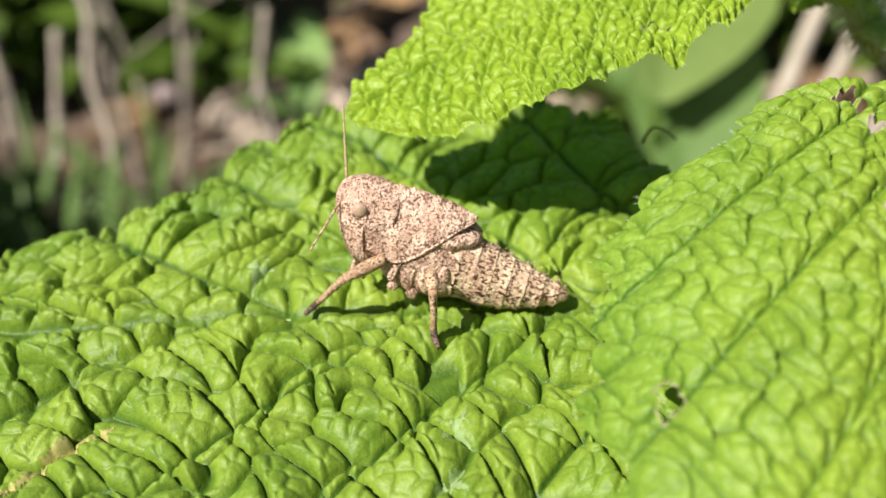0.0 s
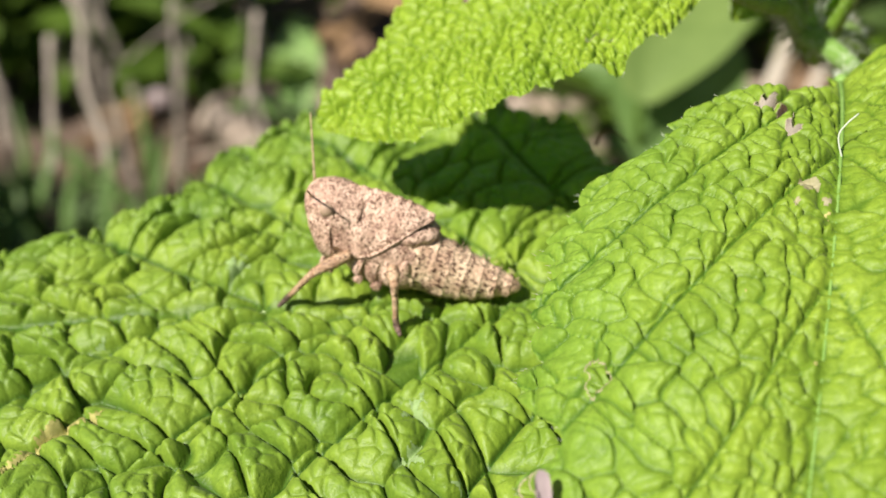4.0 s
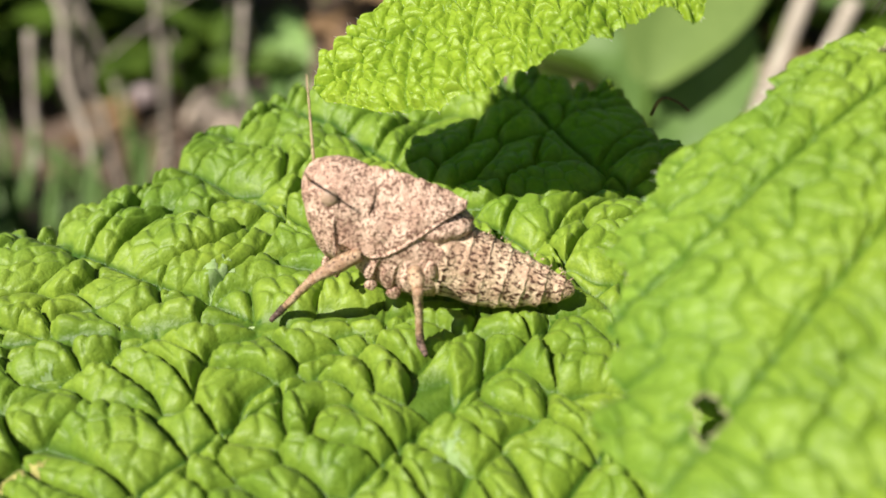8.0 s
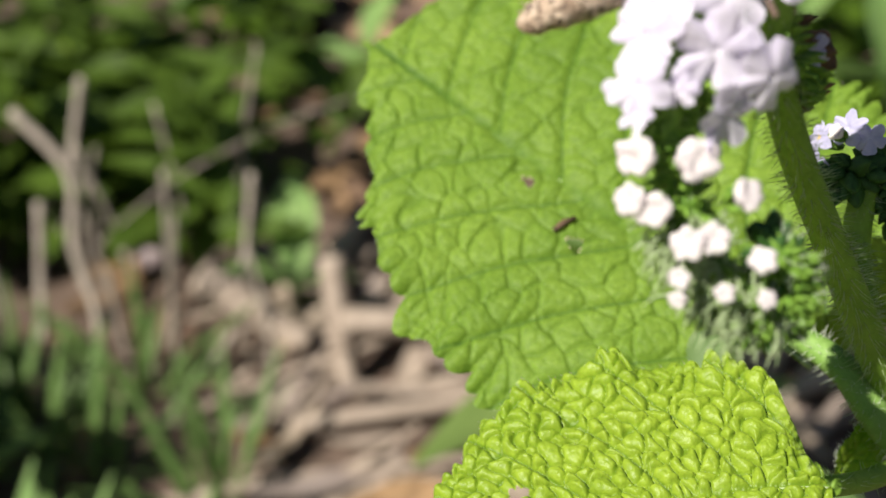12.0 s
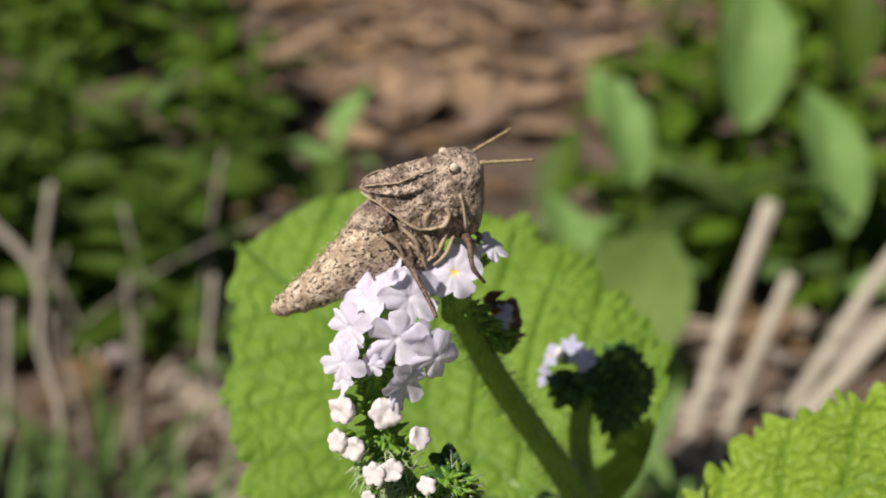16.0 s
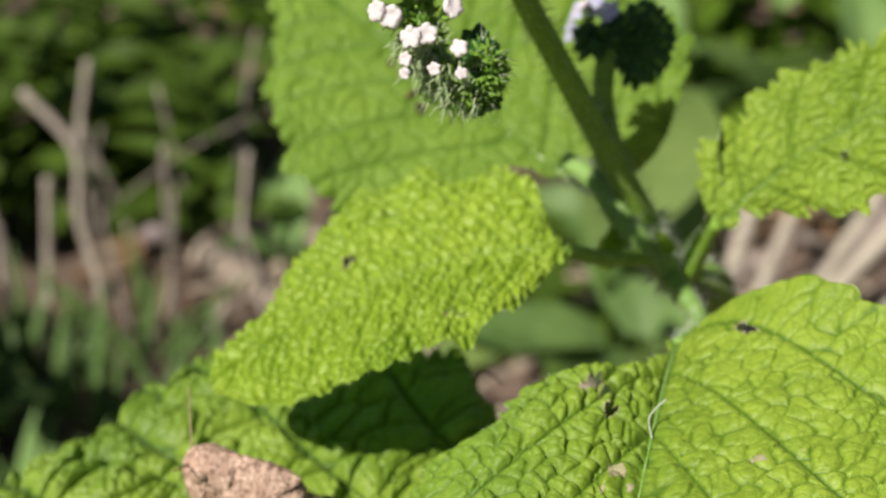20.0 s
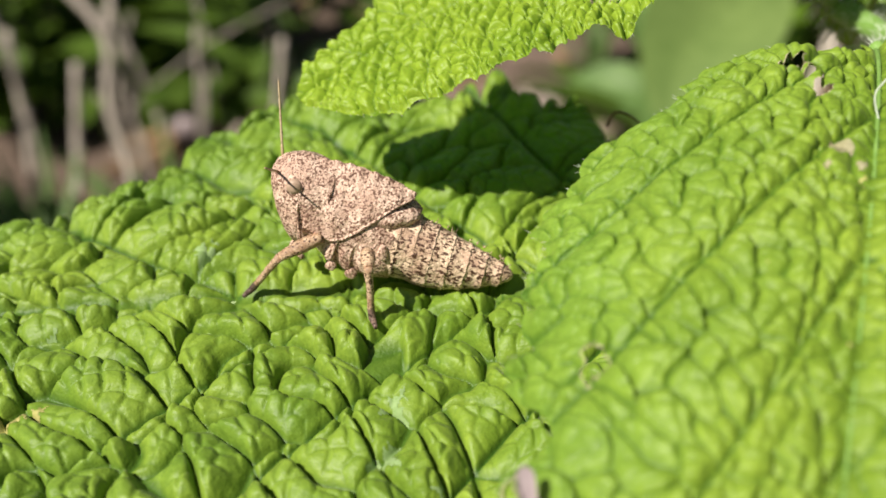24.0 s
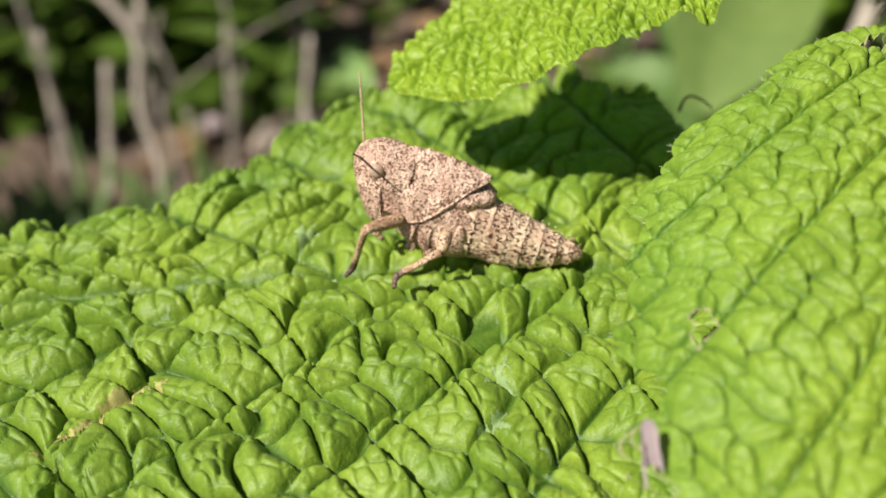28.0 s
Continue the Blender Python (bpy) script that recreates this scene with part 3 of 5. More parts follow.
LEAVES["right"] = blade("leaf", LEAF_MID, plant, [(4.0, 9.95, 37.1), (3.0, 6.8, 38.4), (1.6, 2.0, 35.0)], (0.0, -0.35, 1),
    [(0, 0.03), (0.13, 0.15), (0.19, 0.55), (0.232, 1.2), (0.33, 1.55), (0.36, 2.05), (0.45, 2.27), (0.56, 2.17), (0.66, 2.1), (0.69, 1.7), (0.72, 1.95), (0.85, 1.3), (1, 0)],
    [(0, 0.05), (0.02, 0.8), (0.06, 1.7), (0.15, 2.6), (0.3, 3.2), (0.5, 3.3), (0.7, 2.7), (0.85, 1.6), (1, 0)], fold=(0.25, 0.30), bend=(-0.25, -0.07), cup=(0.1, 0.9),
    vein_gap=1.25, slant=1.3, cell=0.25, relief=0.07, valley=1.1, fine=0.4, grain=1.9, bubble=0.5, flat=0.85, lean=0.65, rib=0.024, sunk=-1.15, rib_mat=RIB_GREEN, teeth=36, tooth=0.085, ruffle=0.07, curl=0.07, scallop=True,
    fan=(0.75, 0.22), ladder=[-1.2, 0.0, 1.05, 2.2, 3.85, 5.3, 6.8, 8.2, 9.6], shift=0.0, spread=1.5, across=3, rung=0.2, calm=0.7, rim_green=(0.8, 0.2), seed=13, n=(520, 380),
    holes=((0.634, 0.75, 0.014, 0.035), (0.387, 0.126, 0.013, 0.035, 1), (0.405, 0.045, 0.007, 0.018, 1), (0.09, -0.4, 0.016, 0.05), (0.344, -0.32, 0.006, 0.02, 1), (0.477, -0.40, 0.008, 0.016, 1),
           (0.245, 0.58, 0.016, 0.07), (0.255, 0.42, 0.010, 0.05), (0.29, 0.32, 0.010, 0.045), (0.42, 0.16, 0.006, 0.012, 1), (0.757, 0.96, 0.033, 0.04)),
    label="large fresh green leaf with eaten holes")
LEAVES["back"] = blade("leaf", LEAF_BACK, plant, [(3.3, 12.9, 37.5), (1.2, 14.6, 38.6), (-1.5, 17.6, 39.6)], (0.0, -0.75, 1),
    [(0, 1.4), (0.03, 2.2), (0.107, 2.8), (0.2, 2.97), (0.32, 3.1), (0.43, 3.1), (0.54, 3.0), (0.7, 2.5), (0.86, 1.73), (0.9, 1.25), (0.925, 0.75), (0.945, 0.05), (1, 0.0)],
    [(0, 1.0), (0.1, 1.9), (0.25, 2.4), (0.358, 2.46), (0.44, 2.4), (0.5, 2.5), (0.56, 2.25), (0.7, 1.75), (0.77, 1.2), (0.877, 0.56), (0.93, 0.16), (0.945, 0.02), (1, 0)],
    fold=(0.05, 0.05), vein_gap=0.85, slant=0.7, cell=0.3, relief=0.045, valley=1.6, lean=0.6, net=0.35, sunk=0.3, teeth=30, tooth=0.10, ruffle=0.11, curl=0.07, scallop=True, seed=21, n=(320, 260), back=0.3, rib=0.03,
    holes=((0.02, -0.35, 0.125, 0.42, 0), (1.0, 0.0, 0.065, 4.0, 0), (0.42, -0.22, 0.012, 0.03), (0.55, -0.12, 0.01, 0.02)), label="large heart-shaped pale green leaf behind the flowers")
LEAVES["upper"] = blade("leaf", LEAF_MID, plant, [(4.65, 11.35, 37.85), (5.9, 11.6, 39.3), (8.5, 11.2, 40.2)], (-0.2, -0.5, 1),
    [(0, 0.1), (0.1, 0.15), (0.19, 0.54), (0.27, 0.7), (0.33, 1.05), (0.45, 1.0), (0.6, 1.1), (0.8, 0.8), (1, 0)],
    [(0, 0.2), (0.05, 0.7), (0.15, 0.95), (0.25, 1.0), (0.31, 1.24), (0.41, 1.13), (0.53, 1.08), (0.63, 0.96), (0.85, 0.6), (1, 0)],
    vein_gap=0.75, slant=0.6, cell=0.20, relief=0.07, valley=1.5, bubble=0.45, across=4, rung=0.16, net=0.5, flat=0.9, lean=0.7, sunk=0.6, rib=0.025, teeth=22, tooth=0.11, ruffle=0.10, curl=0.06, scallop=True, seed=31, n=(280, 220), holes=((0.41, 0.3, 0.012, 0.05),),
    label="lime-green blistered leaf with a ragged edge")
stalk("leaf_stalk", [(2.75, 10.75, 37.85), (3.4, 11.4, 37.35), (4.2, 12.2, 36.9)], [0.09, 0.1, 0.12], count=60)
stalk("leaf_stalk", [(3.98, 9.9, 37.1), (4.44, 10.8, 36.8), (4.34, 12.1, 36.62)], [0.07, 0.11, 0.15], RIB_GREEN, count=260, hair=HAIR)
stalk("leaf_stalk", [(2.97, 12.85, 38.0), (3.36, 12.35, 37.88), (3.6, 12.05, 37.58), (3.88, 11.98, 37.25), (4.26, 12.15, 36.75)], [0.13, 0.15, 0.16, 0.17, 0.17], RIB_GREEN, count=420, length=0.0016, hair=HAIR, label="pale leaf stalk with long white hairs")
stalk("leaf_stalk", [(4.65, 11.35, 37.85), (4.6, 11.9, 37.0), (4.5, 12.3, 36.2)], [0.08, 0.09, 0.11], count=50)
stalk("leaf_stalk", [(1.6, 8.4, 35.35), (3.0, 9.8, 34.6), (4.85, 12.3, 33.0)], [0.1, 0.12, 0.15], count=0)


# ---- flower spikes ----
def corolla(r, rng, flat=0.0):
    """Five ruffled lobes on a short tube, opening along +z."""
    bm, n = bmesh.new(), 40
    rings = []
    twist = rng.random() * 6.28
    sizes = [rng.uniform(0.88, 1.08) for _ in range(5)]
    tilts = [rng.uniform(-0.25, 0.2) for _ in range(5)]
    for j, q in enumerate((0.0, 0.08, 0.18, 0.36, 0.55, 0.74, 0.9, 1.0)):
        ring = []
        for k in range(n):
            a = 2 * math.pi * k / n
            lobe, f = int(k // 8), (k % 8) / 4 - 1          # five lobes of eight points
            swell = (1 - abs(f) ** 3.2)
            rim = 0.60 + 0.42 * swell
            rr = r * q * (rim * (sizes[lobe] * swell + 1 - swell) if q > 0.3 else rim * 0.9 + 0.08) + r * 0.02
            z = r * (-0.10 if q < 0.05 else -0.03 if q < 0.1 else 0.0)
            z += r * q * q * (0.16 * (1 - swell) * -1.0 + 0.10 + tilts[lobe] * swell - flat * 0.25 + 0.09 * math.cos(f * 3 + twist) - 0.12 * math.exp(-(f / 0.18) ** 2) + 0.05 * math.sin(f * 7 + lobe * 2 + twist))
            ring.append(bm.verts.new((rr * math.cos(a + twist), rr * math.sin(a + twist), z)))
        rings.append(ring)
    for j, (p, q) in enumerate(zip(rings, rings[1:])):
        for k in range(n):
            f = bm.faces.new((p[k], p[(k + 1) % n], q[(k + 1) % n], q[k]))
            f.material_index = 1 if j < 1 or (j == 1 and k % 8 in (3, 4)) else 0
    bm.faces.new(rings[0][::-1])
    for v in bm.verts:
        q = math.hypot(v.co.x, v.co.y) / r
        v.co += noise.noise_vector(v.co * 900 + Vector((twist * 9, 2, 5))) * r * 0.15 * min(1, q)
    return bm


def facing(p, d, roll=0.0):
    return Matrix.Translation(p) @ Vector(d).to_track_quat("Z", "Y").to_matrix().to_4x4() @ Matrix.Rotation(roll, 4, "Z")


def flower(parent, p, d, r, rng, mat=PETAL, flat=0.4, throat=None):
    me = bpy.data.meshes.new("flower")
    bm = corolla(r * CM, rng, flat)
    bm.to_mesh(me)
    bm.free()
    me.materials.append(mat)
    me.materials.append(throat or mat)
    me.shade_smooth()
    ob = new("flower", me)
    ob.parent = parent
    ob.matrix_local = facing(c(*p), d)
    return ob


def bud(parent, p, d, r, rng, mat=BUD):
    """A half-closed bud: five folded petal lobes round a middle."""
    bm, phase = bmesh.new(), 7 * p[0] + 11 * p[2]
    bmesh.ops.create_uvsphere(bm, u_segments=40, v_segments=20, radius=1)
    for v in bm.verts:
        a, up = math.atan2(v.co.y, v.co.x) + phase, max(0, v.co.z + 0.35)
        fold = abs(math.cos(2.5 * a)) ** 0.6
        f = 0.80 + 0.30 * fold * min(1, up * 1.4) - 0.25 * max(0, -v.co.z) + 0.05 * math.sin(7 * a + 5 * v.co.z)
        v.co = Vector((v.co.x * f, v.co.y * f, v.co.z * 0.85 - 0.42 * max(0, v.co.z) ** 3 + 0.14 * fold * up * (1 - v.co.z))) * r * CM
    for v in bm.verts:
        v.co += noise.noise_vector(v.co * 1300 + Vector((p[0] * 40, p[2] * 30, 2))) * r * CM * 0.16
    ob = part("flower_bud", bm, mat, parent)
    ob.matrix_local = facing(c(*p), d)
    return ob


def calyx(parent, p, d, r, rng, mat=CALYX, size=1.0):
    """Five narrow green sepals round a base, with a few stiff hairs."""
    bm = bmesh.new()
    for k in range(5):
        a = 1.257 * k + rng.random()
        o = Vector((math.cos(a), math.sin(a), 0))
        path = [o * r * 0.25 * CM + Vector((0, 0, -0.9)) * r * CM, o * r * 0.62 * CM + Vector((0, 0, -0.25)) * r * CM, o * r * 0.85 * size * CM + Vector((0, 0, 0.55 * size)) * r * CM]
        tube(bm, smooth_path(path, 5), [r * 0.30 * CM, r * 0.26 * CM, r * 0.04 * CM], 5)
    ob = part("calyx", bm, mat, parent)
    ob.matrix_local = facing(c(*p), d)
    return ob


def green_bud(parent, p, d, r, rng):
    """A small pointed green bud, opening along +z."""
    bm = bmesh.new()
    bmesh.ops.create_uvsphere(bm, u_segments=8, v_segments=6, radius=1)
    for v in bm.verts:
        a = math.atan2(v.co.y, v.co.x)
        k = (1 + 0.18 * math.cos(4 * a)) * (1 - 0.45 * max(0, v.co.z))
        v.co = Vector((v.co.x * k * 0.8, v.co.y * k * 0.8, v.co.z * 1.35)) * r * CM
    ob = part("green_bud", bm, DARK_BUD, parent)
    ob.matrix_local = facing(c(*p), d)
    return ob


def spike(points, radii, blooms, buds, seed, petals=PETAL, budmat=BUD, label=""):
    """A curved flower spike: its axis, open flowers, buds, and green calyxes towards the coiled end."""
    rng = random.Random(seed)
    axis = stalk("flower_spike", points, radii, CALYX, plant, 200, 0.0012, label)
    path = smooth_path([c(*p) for p in points], 80)

    def away(p):
        q = min(path, key=lambda w: (w - c(*p)).length)
        return (c(*p) - q).normalized()
    for i, (x, y, z, r) in enumerate(blooms):
        d = (away((x, y, z)) + Vector((-0.25, -0.45, 0.1))).normalized()
        flower(axis, (x, y, z), (d + 0.35 * Vector((rng.uniform(-1, 1), rng.uniform(-1, 1), rng.uniform(-1, 1)))).normalized(), 0.93 * r, rng, petals, rng.uniform(0.2, 0.7), THROAT if i == 0 else None)
        calyx(axis, Vector((x, y, z)) - d * r * 1.0, d, r * 0.55, rng)
    for x, y, z, r in buds:
        d = (away((x, y, z)) + Vector((0, -0.2, 0))).normalized()
        bud(axis, (x, y, z), d, r * 1.1, rng, budmat)
        calyx(axis, Vector((x, y, z)) - d * r * 0.6, d, r * 1.1, rng)
    return axis, path, rng


axis, path, rng = spike([(1.87, 11.05, 41.6), (1.84, 11.0, 41.9), (1.57, 11.0, 41.98), (1.28, 10.8, 41.84), (1.13, 10.5, 41.55), (1.1, 10.38, 41.19), (1.17, 10.18, 40.85), (1.3, 9.98, 40.6), (1.45, 9.8, 40.35),
                   (1.62, 9.72, 40.2), (1.8, 9.76, 40.3), (1.82, 9.84, 40.5), (1.7, 9.86, 40.55)], [0.15, 0.14, 0.13, 0.12, 0.1, 0.08, 0.05],
                  [(1.84, 10.82, 42.18, 0.30), (1.58, 10.9, 42.24, 0.27), (1.0, 10.6, 42.06, 0.29), (1.43, 10.55, 42.07, 0.30), (1.31, 10.18, 41.86, 0.30), (0.89, 10.3, 41.92, 0.26), (1.66, 10.14, 41.69, 0.27),
                   (0.83, 10.14, 41.66, 0.24), (1.38, 10.05, 41.46, 0.25), (1.1, 10.12, 41.62, 0.12), (0.82, 10.1, 41.5, 0.14), (1.2, 10.75, 42.2, 0.25), (2.22, 11.1, 42.3, 0.17), (1.95, 11.15, 42.3, 0.2), (1.55, 10.3, 41.75, 0.22)],
                  [(0.83, 9.99, 41.26, 0.12), (1.19, 9.97, 41.23, 0.135), (0.79, 9.84, 41.03, 0.10), (0.92, 9.79, 40.99, 0.11), (1.49, 9.83, 41.04, 0.10), (1.1, 9.61, 40.84, 0.1), (1.25, 9.62, 40.86, 0.1),
                   (1.56, 9.56, 40.74, 0.08), (1.32, 9.46, 40.58, 0.06), (1.57, 9.44, 40.53, 0.06), (1.05, 9.51, 40.66, 0.065), (1.04, 9.46, 40.54, 0.055)], 7, label="curved spike of lilac-white flowers and buds with a coiled green end")
for i, p in enumerate(path[24:]):
    for k in range(3):
        o = Vector((rng.uniform(-1, 1), rng.uniform(-1, 0.6), rng.uniform(-1, 0.8))).normalized()
        calyx(axis, (p + o * 0.0014) / CM, o, rng.uniform(0.10, 0.15), rng)
hb = bmesh.new()
hairs(hb, path[40:], 0.0022, 260, 0.0014, rng, 0.00005)
tagged(part("spike_hairs", hb, HAIR, axis), kind="stuff")
# the coiled end: a dark serrated disc of young buds, and long pale hairs where it opens
for k in range(110):
    a, u = k * 2.39996, math.sqrt((k + 0.5) / 110)
    o = Vector((math.cos(a) * u, -0.55 * math.sqrt(max(0, 1 - u * u)) * (1 if k % 3 else -1), math.sin(a) * u))
    p = Vector((1.75 + 0.17 * o.x, 9.86 + 0.22 * o.y + 0.42 * 0.45 * o.z, 40.40 + 0.34 * o.z - 0.05 * o.x))
    green_bud(axis, p, (o.x * 1.2, o.y, o.z * 0.8 + 0.1), rng.uniform(0.06, 0.085), rng)
tuft = bmesh.new()
for k in range(420):
    u = rng.random()
    p = c(1.02 + 0.50 * u + rng.uniform(-0.12, 0.25), 9.95 - 0.30 * u + rng.uniform(-0.12, 0.1), 40.62 - 0.50 * u + rng.uniform(-0.08, 0.25))
    d = Vector((rng.uniform(-1, 0.4), rng.uniform(-0.9, 0.3), rng.uniform(-1, 0.2))).normalized() * rng.uniform(0.0010, 0.0021)
    tube(tuft, [p, p + d * 0.5 + Vector((0, 0, 0.00015)), p + d + Vector((0, 0, -0.0004))], [0.00012, 0.00010, 0.00003], 4, False)
tagged(part("bud_hairs", tuft, FUZZ, axis, "long pale green bud hairs"), kind="stuff")
for dx, dy, dz, s in ((2.42, 11.6, 41.3, 0.16), (2.5, 11.65, 41.05, 0.15), (2.4, 11.7, 40.9, 0.14), (2.3, 11.5, 41.5, 0.15)):
    calyx(axis, (dx, dy, dz), (0.5, -0.3, 0.3), s, rng, DRY, 0.8)
bud(axis, (2.45, 11.62, 41.28), (1, 0, 0.3), 0.16, rng, DRY)
bud(axis, (2.42, 11.7, 41.0), (1, 0, -0.3), 0.17, rng, CALYX)
flower(axis, (2.36, 11.45, 41.35), (0.3, -0.8, 0.2), 0.14, rng, PETAL_SHADED)

for k in range(12):
    o = Vector((rng.uniform(-0.2, 1), rng.uniform(-1, 0.2), rng.uniform(-0.2, 0.5))).normalized()
    u = rng.random()
    calyx(axis, (1.86 + 0.45 * u + 0.12 * o.x, 11.05 + 0.35 * u + 0.12 * o.y, 41.85 - 0.75 * u), o, rng.uniform(0.10, 0.15), rng)

stalk("flower_stalk", [(3.55, 12.2, 38.1), (3.42, 12.3, 38.63), (3.36, 12.47, 38.98), (3.38, 12.64, 39.34), (3.5, 12.8, 39.69)], [0.15, 0.14, 0.13, 0.13, 0.12], count=260, length=0.0013, label="thin hairy green side stalk")
axis2, path2, rng = spike([(3.45, 12.75, 39.6), (3.55, 12.84, 39.8), (3.84, 12.93, 39.95), (4.06, 12.85, 39.74), (4.0, 12.7, 39.42), (3.78, 12.62, 39.32), (3.68, 12.7, 39.5)], [0.12, 0.12, 0.12, 0.1, 0.06],
                    [(3.02, 12.95, 39.99, 0.17), (3.25, 12.9, 40.1, 0.19), (2.97, 12.84, 39.77, 0.16), (3.4, 12.75, 40.06, 0.17)], [(3.12, 12.8, 40.1, 0.07)], 11, PETAL_SHADED, label="small coiled dark green flower spike with lilac flowers coloured as in shade")
heart = c(3.82, 12.76, 39.62)
for i, p in enumerate(path2[10:]):
    for k in range(4):
        o = Vector((rng.uniform(-1, 1), rng.uniform(-1, 1), rng.uniform(-1, 1))).normalized()
        at = p.lerp(heart, rng.choice((-0.25, 0.0, 0.35, 0.75)))
        green_bud(axis2, (at + o * 0.0010) / CM, (at - heart).normalized() + 0.5 * o, rng.uniform(0.06, 0.09), rng)

for k in range(34):
    o = Vector((rng.uniform(-1, 1), rng.uniform(-1, 0.6), rng.uniform(-1, 0.6)))
    green_bud(axis2, Vector((3.28, 12.8, 39.72)) + 0.2 * o, o.normalized(), rng.uniform(0.08, 0.11), rng)
for k in range(190):
    a, u = k * 2.39996, math.sqrt((k + 0.5) / 190)
    o = Vector((math.cos(a) * u, -0.6 * math.sqrt(max(0, 1 - u * u)) * (1 if k % 4 else -1), math.sin(a) * u))
    j = Vector((rng.uniform(-1, 1), rng.uniform(-1, 1), rng.uniform(-1, 1)))
    green_bud(axis2, Vector((3.76 + 0.31 * o.x, 12.76 + 0.22 * o.y + 0.1 * o.z, 39.62 + 0.36 * o.z)) + 0.035 * j, Vector((o.x, o.y, o.z + 0.05)) + 0.4 * j, rng.uniform(0.04, 0.062), rng)


# ---- grasshoppers ----
def loft(bm, rows, sides=20, power=2.2, caps=True):
    """Rounded body through rows of (x, top, bottom, half width, keel) in cm."""
    rings = []
    for x, top, bot, w, keel in rows:
        ring, zc, h = [], (top + bot) / 2, (top - bot) / 2
        for k in range(sides):
            a = 2 * math.pi * k / sides
            ca, sa = math.cos(a), math.sin(a)
            e = 2 / power
            yy = w * math.copysign(abs(ca) ** e, ca)
            zz = zc + h * math.copysign(abs(sa) ** e, sa) + (keel * max(0, 1 - abs(yy) / (0.35 * w + 1e-6)) if sa > 0 else 0)
            ring.append(bm.verts.new(c(x, yy, zz)))
        rings.append(ring)
    for a, b in zip(rings, rings[1:]):
        for k in range(sides):
            bm.faces.new((a[k], b[k], b[(k + 1) % sides], a[(k + 1) % sides]))
    if caps:
        bm.faces.new(rings[0])
        bm.faces.new(rings[-1][::-1])
    return bm


def roughen(bm, amount, scale, seed=0):
    for v in bm.verts:
        v.co += noise.noise_vector(v.co * scale + Vector((seed, 3, 7))) * amount * CM
    return bm


def fine_loft(rows, sides, steps, amount, seed, power=2.2, lumps=0.0, caps=True):
    """A loft with rows filled in between, and a gritty surface."""
    out = []
    for a, b in zip(rows, rows[1:]):
        out += [tuple(p + (q - p) * i / steps for p, q in zip(a, b)) for i in range(steps)]
    return roughen(roughen(loft(bmesh.new(), out + [rows[-1]], sides, power, caps), amount, 900, seed), lumps, 420, seed + 3)


def ball(p, r, mat_seed=0, flat=(1, 1, 1), seg=14):
    bm = bmesh.new()
    bmesh.ops.create_uvsphere(bm, u_segments=seg, v_segments=seg // 2 + 2, radius=1)
    for v in bm.verts:
        v.co = Vector((v.co.x * flat[0], v.co.y * flat[1], v.co.z * flat[2])) * r * CM + c(*p)
    return bm


def limb(name, points, radii, mat, parent, label="", origin=None):
    """A jointed limb whose own origin is its first point (cm in the parent's space)."""
    o = c(*(origin or points[0]))
    path = smooth_path([c(*p) - o for p in points], 5 * (len(points) - 1) + 1)
    ob = part(name, roughen(tube(bmesh.new(), path, [r * CM for r in radii], 9), 0.006, 1500), mat, parent, label)
    ob.location = o
    return ob


